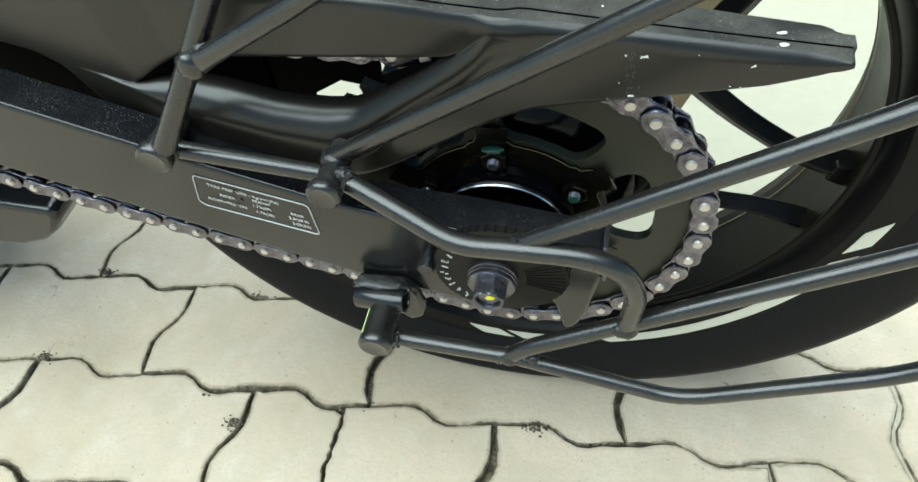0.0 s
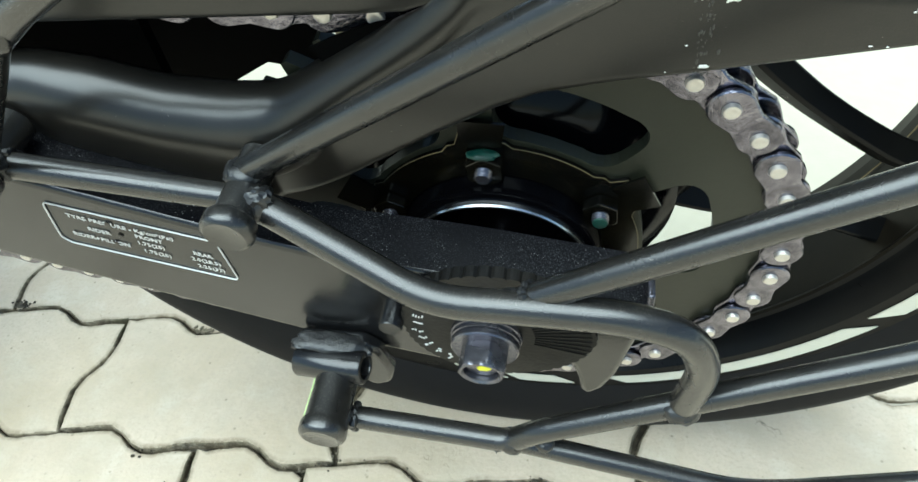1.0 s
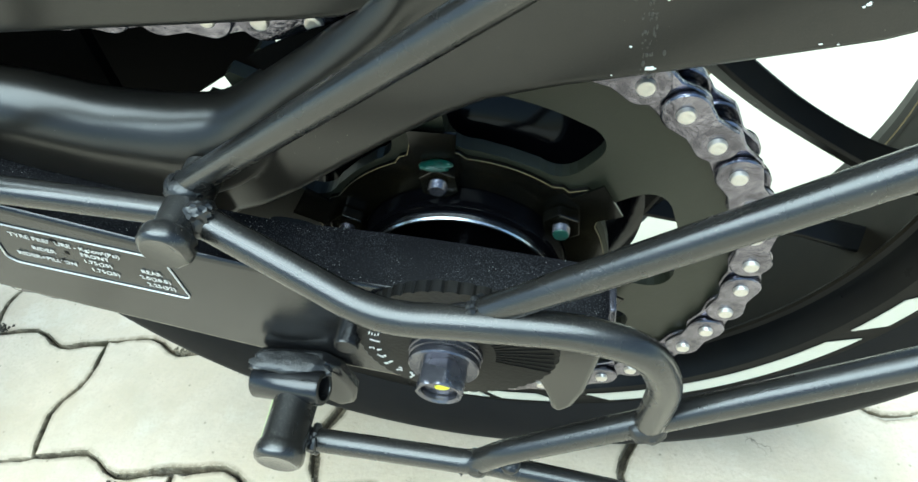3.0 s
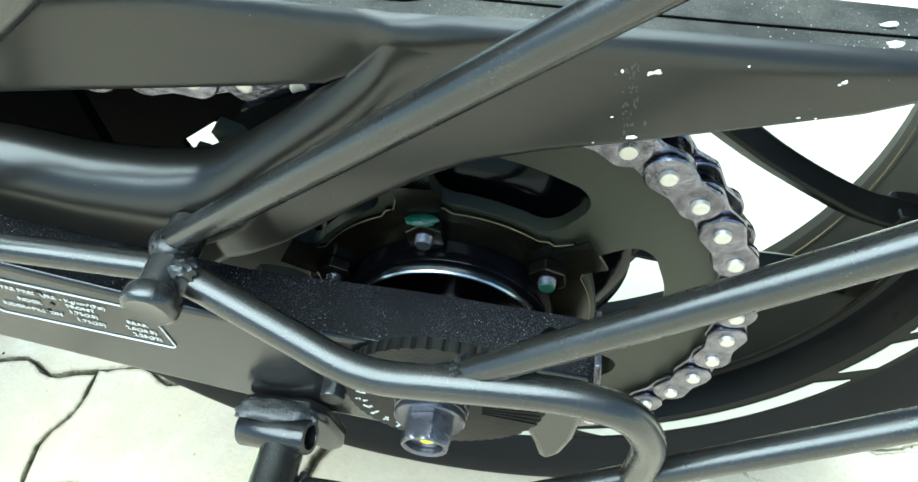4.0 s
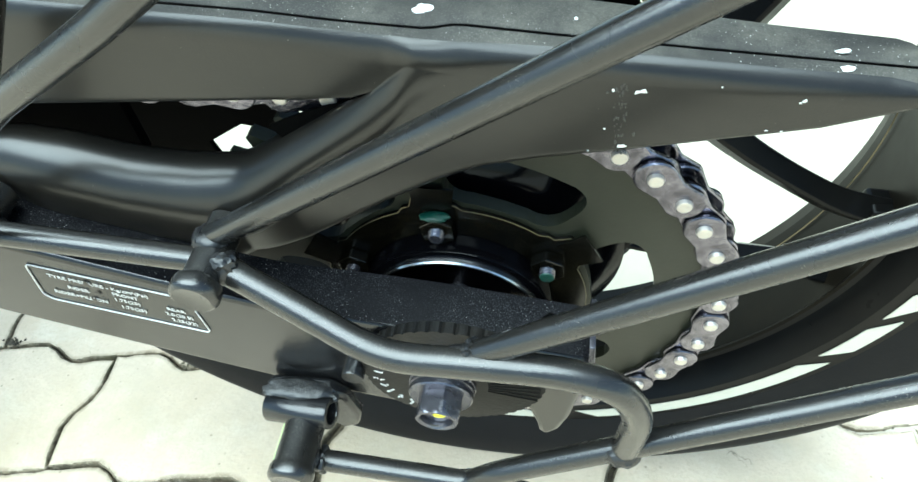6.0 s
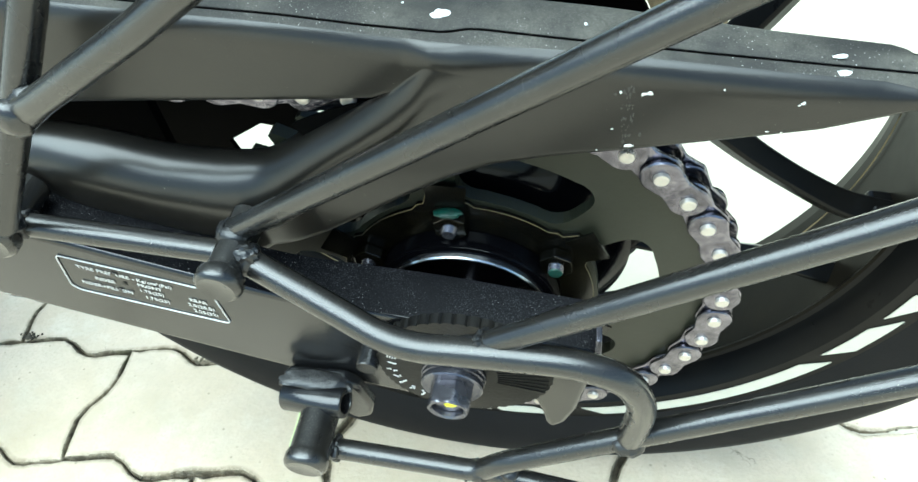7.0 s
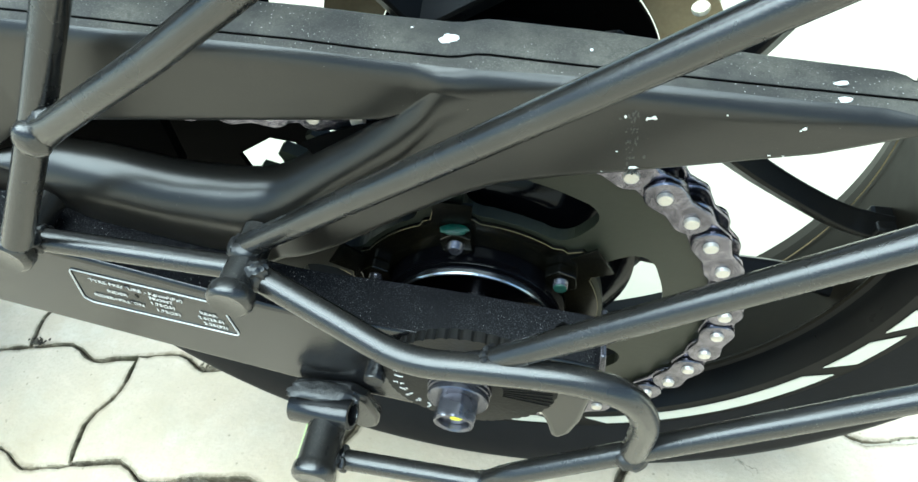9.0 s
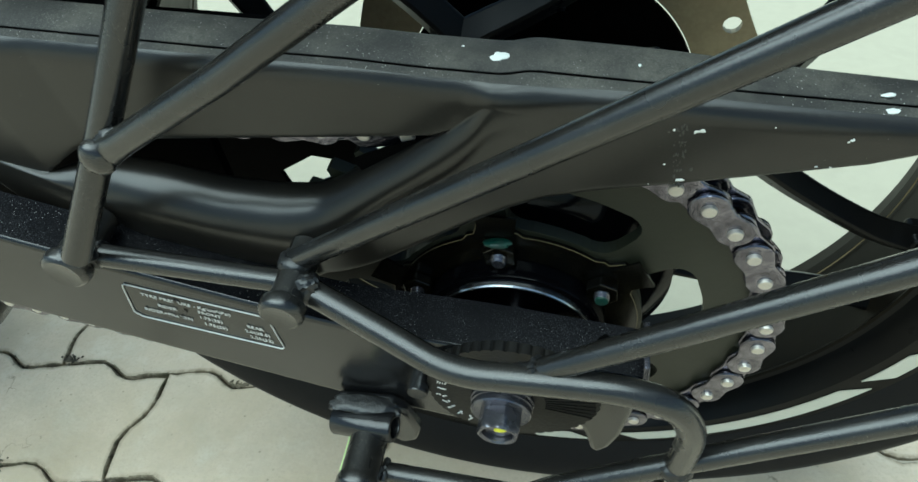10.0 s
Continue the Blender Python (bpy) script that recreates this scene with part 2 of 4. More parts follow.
def rounded(points, radius, steps=6):
    """Polyline with its inner corners replaced by arcs (quadratic blend)."""
    pts = [Vector(p) for p in points]
    out = [pts[0]]
    for a, b, c in zip(pts, pts[1:], pts[2:]):
        u, v = (a - b), (c - b)
        r = min(radius, u.length * 0.48, v.length * 0.48)
        p, q = b + u.normalized() * r, b + v.normalized() * r
        out += [p.lerp(b, s).lerp(b.lerp(q, s), s) for s in [i / steps for i in range(steps + 1)]]
    return out + [pts[-1]]


def sweep(bm, points, radius, sides=20, radii=None, squash=None):
    """Round bar along a polyline, with closed ends."""
    pts = [Vector(p) for p in points]
    n = len(pts)
    tang = [(pts[min(i + 1, n - 1)] - pts[max(i - 1, 0)]).normalized() for i in range(n)]
    side = tang[0].cross(Vector((0, 1, 0)))
    if side.length < 0.1:
        side = tang[0].cross(Vector((0, 0, 1)))
    side.normalize()
    rings = []
    for i in range(n):
        side = (side - tang[i] * side.dot(tang[i])).normalized()
        up = side.cross(tang[i])
        r = radii[i] if radii else radius
        k = squash[i] if squash else 1.0
        rings.append([bm.verts.new(pts[i] + side * (r * math.cos(a)) + up * (r * k * math.sin(a)))
                      for a in [2 * math.pi * j / sides for j in range(sides)]])
    for a, b in zip(rings, rings[1:]):
        for j in range(sides):
            bm.faces.new((a[j], a[(j + 1) % sides], b[(j + 1) % sides], b[j]))
    bm.faces.new(rings[0][::-1])
    bm.faces.new(rings[-1])
    return bm


def lathe(bm, profile, segments=48, closed=False, axis_at=(0, 0), start=0.0, end=360.0):
    """Turns a profile of (radius, y) about the axle direction."""
    full = abs(end - start) >= 359.9
    n = segments if full else segments + 1
    rings = []
    for r, y in profile:
        rings.append([bm.verts.new((axis_at[0] + r * math.cos(a), y, axis_at[1] + r * math.sin(a)))
                      for a in [radians(start + (end - start) * j / segments) for j in range(n)]])
    pairs = list(zip(rings, rings[1:])) + ([(rings[-1], rings[0])] if closed else [])
    for a, b in pairs:
        for j in range(n if full else n - 1):
            k = (j + 1) % n
            bm.faces.new((a[j], a[k], b[k], b[j]))
    if not closed and full:
        for ring in (rings[0], rings[-1]):
            bm.faces.new(ring)
    if not full and closed:
        bm.faces.new([r[0] for r in rings])
        bm.faces.new([r[-1] for r in rings])
    return bm


def prism(bm, outline, y0, y1, holes=()):
    """Flat plate: outline of (x, z), with holes, from y0 to y1."""
    loops = []
    edges = []
    for loop in (outline, *holes):
        vs = [bm.verts.new((x, y0, z)) for x, z in loop]
        loops.append(vs)
        edges += [bm.edges.new((a, b)) for a, b in zip(vs, vs[1:] + vs[:1])]
    if holes:
        made = bmesh.ops.triangle_fill(bm, edges=edges, use_beauty=True, use_dissolve=False)
        faces = [f for f in made["geom"] if isinstance(f, bmesh.types.BMFace)]
    else:
        faces = [bm.faces.new(loops[0])]
    ext = bmesh.ops.extrude_face_region(bm, geom=faces, use_keep_orig=True)
    for v in [g for g in ext["geom"] if isinstance(g, bmesh.types.BMVert)]:
        v.co.y = y1
    return bm


def polar(r, a, c=(0, 0)):
    return (c[0] + r * math.cos(radians(a)), c[1] + r * math.sin(radians(a)))


def slab(bm, lo, hi):
    m = Matrix.Translation([(a + b) / 2 for a, b in zip(lo, hi)]) @ Matrix.Diagonal([b - a for a, b in zip(lo, hi)] + [1])
    bmesh.ops.create_cube(bm, size=1, matrix=m)
    return bm


def interp(table):
    xs, ys = [p[0] for p in table], [p[1] for p in table]
    return lambda x: float(np.interp(x, xs, ys))


def lump(bm, centre, size, seed=0, rough=0.35):
    """Small uneven blob, for weld beads and paint drops."""
    m = Matrix.Translation(centre) @ Matrix.Diagonal((*size, 1))
    made = bmesh.ops.create_icosphere(bm, subdivisions=3, radius=1, matrix=m)
    for v in made["verts"]:
        d = v.co - Vector(centre)
        v.co += d * rough * noise.noise(v.co * 900 + Vector((seed, 0, 0)))
    return bm

# ---- ground: soil sheet and interlocking pavers ----
ROW, PERIOD = 0.1127, 0.1152
LATTICE = Matrix.Rotation(0.0233, 4, "Z")
LENGTH = 2 * PERIOD

bm = bmesh.new()
bmesh.ops.create_grid(bm, x_segments=8, y_segments=8, size=400)
bmesh.ops.translate(bm, verts=bm.verts, vec=(0, 0, -0.030))
ground = tagged(part("ground", bm, M_GROUND), "pale dusty concrete yard stretching to the horizon", "ground", kind="structure")

bm = bmesh.new()
bmesh.ops.create_grid(bm, x_segments=300, y_segments=300, size=2.6)
for v in bm.verts:
    fill = min(1.0, max(0.0, (v.co.x - 0.02) / 0.25, (v.co.y - 0.28) / 0.3))
    v.co.z = -0.0085 + 0.0062 * fill + 0.0030 * noise.noise(v.co * 14) + 0.002 * noise.noise(v.co * 60)
    if v.co.y > 0.27:
        v.co.z = -0.018  # bedding under the apron
soil = tagged(part("joint_soil", bm, M_SOIL), "dark damp soil and sandy grit filling the paver joints", "soil", kind="structure")
soil.data.materials.append(M_SAND)
for poly in soil.data.polygons:
    c = poly.center
    fill = max((c.x - 0.02) / 0.25, (c.y - 0.28) / 0.3) + 0.9 * noise.noise(c * 17)
    poly.material_index = 1 if fill > 0.5 else 0

ZIG = [(0, 1.0), (20, 5.0), (36, 8.3), (45, 8.0), (52, 4.5), (60, -1.0), (69, -6.2), (78, -7.2), (95, -3.0), (115.2, 1.0)]
zig = interp([(x * MM, y * MM) for x, y in ZIG])
WAVE = [(0, 0), (15, -5), (36, -9.5), (48, -7.5), (62, 0), (78, 5), (95, 2.5), (112.7, 0)]
wave = interp([(y * MM, x * MM) for y, x in WAVE])


def paver_outline(gap, seed):
    """Zigzag outline of one paver from its lower left joint; local x along the row."""
    pts = []
    bend = lambda x: zig(x % PERIOD)
    nx, ny = 22, 9
    for i in range(nx):
        x = LENGTH * i / nx
        pts.append((x, bend(x) + gap, 0, 1))
    for i in range(ny):
        y = ROW * i / ny
        pts.append((LENGTH + wave(y) - gap, y + bend(0), -1, 0))
    for i in range(nx):
        x = LENGTH * (1 - i / nx)
        pts.append((x, ROW + bend(x) - gap, 0, -1))
    for i in range(ny):
        y = ROW * (1 - i / ny)
        pts.append((wave(y) + gap, y + bend(0), 1, 0))
    out = []
    for k, (x, y, nxd, nyd) in enumerate(pts):
        w = 0.0011 * noise.noise(Vector((x * 90, y * 90, seed * 7.3))) + 0.0013 * max(0, noise.noise(Vector((x * 30, y * 30, seed * 3.1 + 5)))) + 0.0016 * max(0, noise.noise(Vector((x * 210, y * 210, seed * 5.1))) - 0.1)
        if min(abs(x), abs(x - LENGTH), abs(x - PERIOD)) < 0.012 and noise.noise(Vector((x * 9, y * 9, seed * 2.7))) > 0.05:
            w += 0.0012
        out.append(Vector((x + nxd * w, y + nyd * w)))
    return out


def broken(pts, side, seed):
    """One half of a paver that a jagged crack has split."""
    line = lambda y: 0.0945 - 0.025 * (y - 0.06) + 0.004 * noise.noise(Vector((0, y * 70, 3))) + 0.0016 * noise.noise(Vector((0, y * 260, 8)))
    n = len(pts)
    keep = [(p.x < line(p.y)) == (side < 0) for p in pts]
    k = next(i for i in range(n) if keep[i] and not keep[(i + 1) % n])
    j = next(i for i in range(n) if not keep[i - 1] and keep[i])
    a, c = pts[k], pts[j]
    crack = [Vector((line(y) + side * 0.0011, y)) for y in np.linspace(a.y, c.y, 26)[1:-1]]
    start = [pts[(j + i) % n] for i in range((k - j) % n + 1)]
    return start + crack


def paver_mesh(seed, side=0):
    bm = bmesh.new()
    pts = paver_outline(0.0006, seed)
    if side:
        pts = broken(pts, side, seed)
    rings = []
    dirt = bm.verts.layers.float.new("edge")
    for inset, z in ((0.0, -0.035), (0.0, -0.0050), (0.0003, -0.0018), (0.0009, -0.0006), (0.0017, -0.0001), (0.0024, 0.0), (0.0050, 0.0)):
        ring = []
        for i, p in enumerate(pts):
            t = (pts[(i + 2) % len(pts)] - pts[i - 2]).normalized()
            nrm = Vector((-t.y, t.x))
            q = p + nrm * inset
            v = bm.verts.new((q.x, q.y, z + (0.0008 * noise.noise(Vector((q.x * 60, q.y * 60, seed))) if z > -0.004 else 0)))
            v[dirt] = max(0.0, 1 - inset / 0.0050) ** 0.6
            ring.append(v)
        rings.append(ring)
    n = len(pts)
    for a, b in zip(rings, rings[1:]):
        for j in range(n):
            bm.faces.new((a[j], a[(j + 1) % n], b[(j + 1) % n], b[j]))
    bmesh.ops.triangulate(bm, faces=[bm.faces.new(rings[-1])])
    bmesh.ops.recalc_face_normals(bm, faces=bm.faces)
    me = bpy.data.meshes.new("paver")
    bm.to_mesh(me)
    bm.free()
    me.materials.append(M_PAVER)
    me.materials.append(M_PAVER_EDGE)
    me.polygons.foreach_set("material_index", [1 if i < n * 4 and (i >= n * 3) * noise.noise(p.center * 45) < 0.12 else 0 for i, p in enumerate(me.polygons)])
    me.polygons.foreach_set("use_smooth", [True] * len(me.polygons))
    return me


PAVERS = [paver_mesh(s) for s in range(6)]
CLEAN = [paver_mesh(s) for s in range(3)]
for me in CLEAN:
    me.polygons.foreach_set("material_index", [0] * len(me.polygons))
rng = random.Random(4)
rest = bmesh.new()
for row in range(-22, 2):
    for col in range(-9, 13):
        x = -0.4917 + col * LENGTH + (PERIOD if row % 2 == 0 else 0)
        y = 0.0288 + row * ROW
        near = -1.3 < x < 0.9 and -0.35 < y < 1.25
        m = LATTICE @ Matrix.Translation((x + rng.uniform(-1, 1) * 0.0012, y + rng.uniform(-1, 1) * 0.001, rng.uniform(-0.0015, 0.001)))
        m = m @ Euler((rng.uniform(-1, 1) * 0.006, rng.uniform(-1, 1) * 0.006, rng.uniform(-1, 1) * 0.004)).to_matrix().to_4x4()
        me = PAVERS[rng.randrange(6)] if y < 0.3 and x < 0.55 else CLEAN[rng.randrange(3)]
        if row == -1 and col == 1:
            m = LATTICE @ Matrix.Translation((x, y, 0))
            for side in (-1, 1):
                shared("paver", paver_mesh(9, side), ground, m @ Matrix.Rotation(0.006 * side, 4, "Z"))
        elif near:
            shared("paver", me, ground, m)
        else:
            start = len(rest.verts)
            rest.from_mesh(me)
            rest.verts.ensure_lookup_table()
            bmesh.ops.transform(rest, matrix=m, verts=rest.verts[start:])

bm = bmesh.new()
bmesh.ops.create_grid(bm, x_segments=60, y_segments=40, size=1)
for v in bm.verts:
    v.co = Vector((v.co.x * 2.7, 1.47 + v.co.y * 1.23, 0))
    v.co.z = -0.0035 + 0.0012 * noise.noise(v.co * 5)
bmesh.ops.extrude_face_region(bm, geom=bm.faces[:])
for v in bm.verts[-61 * 41:]:
    v.co.z -= 0.025
tagged(part("concrete_apron", bm, M_APRON), "plain pale concrete apron beyond the pavers", "pavement", kind="structure")

far = part("far_paving", rest, M_PAVER, ground)
far.data.materials.append(M_PAVER_EDGE)
tagged(far, "cream zigzag pavers farther off in the yard", kind="stuff")

bm = bmesh.new()
grit = random.Random(8)
for k in range(1500):
    row = grit.randrange(-3, 4)
    x = grit.uniform(-0.75, 0.55)
    if noise.noise(Vector((x * 11, row * 3.7, 0))) < -0.05:
        continue
    y = 0.0288 + row * ROW + zig((x + 0.4917) % PERIOD) + grit.gauss(0, 0.0020)
    s = grit.uniform(0.0004, 0.0013)
    bmesh.ops.create_icosphere(bm, subdivisions=1, radius=s, matrix=LATTICE @ Matrix.Translation((x, y, -0.0012 + s * 0.3)) @ Matrix.Diagonal((grit.uniform(0.7, 1.6), grit.uniform(0.7, 1.3), 0.7, 1)))
# clots of dirt and moss where the joints meet
for cx, cy in ((-0.4860, 0.1480), (-0.1560, 0.0330), (-0.4880, 0.0330), (0.0060, 0.0330), (-0.3000, 0.1390), (-0.2640, -0.0060)):
    for k in range(60):
        s = grit.uniform(0.0005, 0.0014)
        m = LATTICE @ Matrix.Translation((cx + grit.gauss(0, 0.0050), cy + grit.gauss(0, 0.0030), s * 0.10)) @ Matrix.Diagonal((grit.uniform(0.7, 1.8), grit.uniform(0.7, 1.4), 0.6, 1))
        bmesh.ops.create_icosphere(bm, subdivisions=1, radius=s, matrix=m)
tagged(part("joint_grit", bm, M_SOIL), "loose dark grit and moss along the joints", "grit", kind="stuff")

# ---- motorcycle: leaning on its side stand ----
bike = new("motorcycle")
bike.matrix_world = pose(-0.0169, 0.0000, 0.2799, 8.150, -3.462, 0.000)
tagged(bike, "black motorcycle leaning on its stand, seen at the rear wheel", "motorcycle")

# rear wheel
WY = 0.095
wheel = new("rear_wheel")
wheel.parent = bike


prof = [(0.2953 - 0.053 * (1 - math.cos(a)) ** 1.0 * 0.62, WY - 0.060 * math.sin(a)) for a in [radians(d) for d in range(-90, 91, 6)]]
prof = [(0.226, WY + 0.047)] + [(0.243, WY + 0.0575)] + prof + [(0.243, WY - 0.0575), (0.226, WY - 0.047)]
tyre = part("tyre", lathe(bmesh.new(), prof, 160, closed=True), M_RUBBER, wheel, "worn black rubber tyre with dusty shoulder")
rim_prof = [(0.2275, WY - 0.0475), (0.2275, WY - 0.044), (0.2215, WY - 0.040), (0.2150, WY - 0.020), (0.2150, WY + 0.020), (0.2215, WY + 0.040),
            (0.2275, WY + 0.0475), (0.2120, WY + 0.0475), (0.2050, WY + 0.0450), (0.2020, WY + 0.0340), (0.2008, WY + 0.0335), (0.1995, WY + 0.018), (0.1995, WY - 0.018),
            (0.1990, WY - 0.0262), (0.1966, WY - 0.0275), (0.1958, WY - 0.0290), (0.1966, WY - 0.0306), (0.1992, WY - 0.0316), (0.1996, WY - 0.0335), (0.2012, WY - 0.0385), (0.2052, WY - 0.0452), (0.2066, WY - 0.0470), (0.2120, WY - 0.0475)]
rim = part("rim", lathe(bmesh.new(), rim_prof, 160, closed=True), M_RIM, wheel, "satin black cast alloy rim with a dusty brown barrel")
rim.data.materials.append(M_BARREL)
for poly in rim.data.polygons:
    if math.hypot(poly.center.x, poly.center.z) < 0.2036 and poly.center.y > WY - 0.0305:
        poly.material_index = 1

part("rim_line", lathe(bmesh.new(), [(0.1990, WY + 0.0240), (0.1984, WY + 0.0244), (0.1990, WY + 0.0250)], 120, closed=True), M_OLIVE_EDGE, wheel, "thin bright line round the barrel")

TAPES = [(-77, -36, 4.0), (-32, -23, 4.0), (-20, -14, 4.0), (-105, -98, 4.0), (-96, -86, 4.0)]
for a0, a1, skew in TAPES:
    bm = bmesh.new()
    n = max(3, int((a1 - a0) / 1.5))
    lo = [polar(0.2122, a0 + (a1 - a0) * i / n) for i in range(n + 1)]
    hi = [polar(0.2222, a0 + skew * 0.9 + (a1 - a0) * i / n) for i in range(n + 1)]
    f = [[bm.verts.new((x, WY - 0.0481, z)) for x, z in row] for row in (lo, hi)]
    g = [[bm.verts.new((x, WY - 0.0477, z)) for x, z in row] for row in (lo, hi)]
    for i in range(n):
        bm.faces.new((f[0][i], f[0][i + 1], f[1][i + 1], f[1][i]))
        bm.faces.new((g[0][i], g[1][i], g[1][i + 1], g[0][i + 1]))
    part("rim_tape", bm, M_TAPE, wheel, "white rim tape dash")

SPOKE_A = [(52, 78), (80, 52), (104, 25), (127, 4.5), (142, -7), (156, -17), (171, -27), (186, -33), (203, -38)]
SPOKE_B = [(50, -50), (90, -65), (131, -72), (149, -74), (165, -79), (198, -91)]


def spoke(path, turn):
    bm = bmesh.new()
    rot = Matrix.Rotation(radians(-turn), 4, "Y")
    pts = rounded([Vector((x * MM, WY - 0.009, z * MM)) for x, z in path], 0.02, 4)
    radii = [0.0082 - 0.0016 * math.sin(math.pi * i / (len(pts) - 1)) for i in range(len(pts))]
    sweep(bm, [rot @ p for p in pts], 0.01, 4, [r * 1.22 for r in radii], [1.0] * len(pts))
    end, into = pts[-1], (pts[-1] - pts[-3]).normalized()
    mid = end - into * 0.014
    slab(bm, (-0.004, -0.0085, -0.0078), (0.012, 0.0085, 0.0078))
    for v in list(bm.verts)[-8:]:
        v.co = rot @ (mid + into * v.co.x + Vector((0, v.co.y, 0)) + Vector((-into.z, 0, into.x)) * v.co.z * (1.15 if v.co.x > 0 else 0.85))
    return bm


for k in range(5):
    part("spoke", spoke(SPOKE_A, 72 * k), M_RIM, wheel, bevel=0.0016)
    part("spoke", spoke(SPOKE_B, 72 * k - (7 if k == 1 else 0)), M_RIM, wheel, bevel=0.0016)
hub_prof = [(0.016, WY + 0.055), (0.050, WY + 0.055), (0.052, WY + 0.030), (0.062, WY + 0.020), (0.066, WY - 0.02), (0.070, WY - 0.030),
            (0.070, 0.030), (0.060, 0.022), (0.050, 0.018), (0.016, 0.018)]
part("hub", lathe(bmesh.new(), hub_prof, 64), M_GLOSS, wheel, "glossy black wheel hub")

# unseen arc over the tyre, seat and engine masses, added to shade the wheel
bm = lathe(bmesh.new(), [(0.300, WY + 0.072), (0.312, WY + 0.060), (0.318, WY), (0.312, WY - 0.060), (0.300, WY - 0.072), (0.297, WY - 0.070), (0.308, WY - 0.058), (0.314, WY), (0.308, WY + 0.058), (0.297, WY + 0.070)], 40, closed=True, start=62, end=168)
part("inner_mudguard", bm, M_GUARD, bike, "unseen matt black arc over the tyre, added to shade the wheel")
bm = prism(bmesh.new(), [(-0.82, 0.40), (-0.55, 0.385), (-0.36, 0.42), (-0.31, 0.46), (-0.34, 0.52), (-0.60, 0.52), (-0.82, 0.56)], WY - 0.115, WY + 0.115)
part("seat_unit", bm, M_GUARD, bike, "unseen black seat mass, added to shade the wheel and ground", bevel=0.03)
bm = prism(bmesh.new(), [(-1.05, -0.10), (-0.62, -0.09), (-0.50, 0.02), (-0.46, 0.20), (-0.50, 0.36), (-0.80, 0.40), (-1.10, 0.30)], WY - 0.13, WY + 0.13)
part("engine_case", bm, M_CAVITY, bike, "unseen black engine mass ahead of the swingarm, added for its shade", bevel=0.03)

# brake disc on the far side
bm = bmesh.new()
outer = [polar(0.121 + 0.0025 * math.cos(radians(8 * a * 3)), a * 3) for a in range(120)]
holes = [[polar(0.085, -3 * a) for a in range(120)]]
for k in range(16):
    c = polar(0.109 if k % 2 else 0.095, 22.5 * k + 0.5)
    holes.append([polar(0.005, -30 * a, c) for a in range(12)])
prism(bm, outer, 0.1655, 0.1695, holes)
part("brake_disc", bm, M_TAN, wheel, "tan dusty steel brake disc with drilled holes", smooth=False)

bm = bmesh.new()
holes = [[polar(r, a) for r, a in [(0.066, s + 24 - i) for i in range(0, 25, 3)] + [(0.060, s + i) for i in range(0, 25, 3)]] for s in (5, 77, 149, 221, 293)]
prism(bm, [polar(0.0845, 3 * a) for a in range(120)], 0.1600, 0.1650, holes)
part("disc_carrier", bm, M_CAVITY, wheel, "black disc carrier with slots", smooth=False)

# sprocket with six windows
PITCH, TEETH = 0.015875, 42
RAD = PITCH / 2 / math.sin(math.pi / TEETH)
TH0 = 44.53
SY = 0.0058
step = 360 / TEETH
outer = []
for k in range(TEETH):
    a = TH0 + k * step
    outer += [polar(RAD - 0.0050, a), polar(RAD - 0.0040, a + step * 0.20), polar(RAD + 0.0035, a + step * 0.42), polar(RAD + 0.0035, a + step * 0.58), polar(RAD - 0.0040, a + step * 0.80)]


def window(a0, a1, r0, r1, c=0.0105):
    """Ring-sector opening with round corners."""
    loop = [polar(r1, a) for a in np.linspace(a0, a1, 13)] + [polar(r0, a) for a in np.linspace(a1, a0, 9)]
    pts = []
    n = len(loop)
    for i, p in enumerate(loop):
        if i in (0, 12, 13, n - 1):
            a, q, d = Vector(loop[i - 1]), Vector(p), Vector(loop[(i + 1) % n])
            # cut the corner with an arc
            u, v = (a - q), (d - q)
            far_a = q + u.normalized() * min(c, 0.012)
            far_d = q + v.normalized() * min(c, 0.012)
            pts += [tuple(far_a.lerp(q, s).lerp(q.lerp(far_d, s), s)) for s in (0.0, 0.17, 0.34, 0.5, 0.66, 0.83, 1.0)]
        else:
            near = min((Vector(p) - Vector(loop[k])).length for k in (0, 12, 13, n - 1))
            if near > c:
                pts.append(p)
    return pts[::-1]


holes = [window(-15 + 60 * k, 28 + 60 * k, 0.056, 0.0815) for k in range(6)]
holes.append([polar(0.040, -6 * a) for a in range(60)])
bm = prism(bmesh.new(), outer, SY, SY + 0.0058, holes)
sprocket = part("rear_sprocket", bm, M_OLIVE, bike, "olive zinc-plated steel sprocket with six cut-out windows", smooth=False)

# lock plate with tabs and six nuts
BOLT_R, BOLTS = 0.0462, [32 + 60 * k for k in range(6)]
lock = []
for a in range(0, 360, 3):
    d = min(((a - b + 180) % 360 - 180 for b in BOLTS), key=abs)
    lock.append(polar(0.0620 if -5 < d < 10 else (0.0565 if -9 < d < 14 else 0.0543), a))
bm = prism(bmesh.new(), lock, SY - 0.0022, SY - 0.0004, [[polar(0.0405, -6 * a) for a in range(60)]])
part("lock_plate", bm, M_LOCK, sprocket, "thin dark lock plate with bent tabs", smooth=False)


edge = [Vector((*p, 0)) for p in lock + lock[:1]]
rim_line = sweep(bmesh.new(), [Vector((p.x, SY - 0.0022, p.y)) for p in edge], 0.00018, 5)
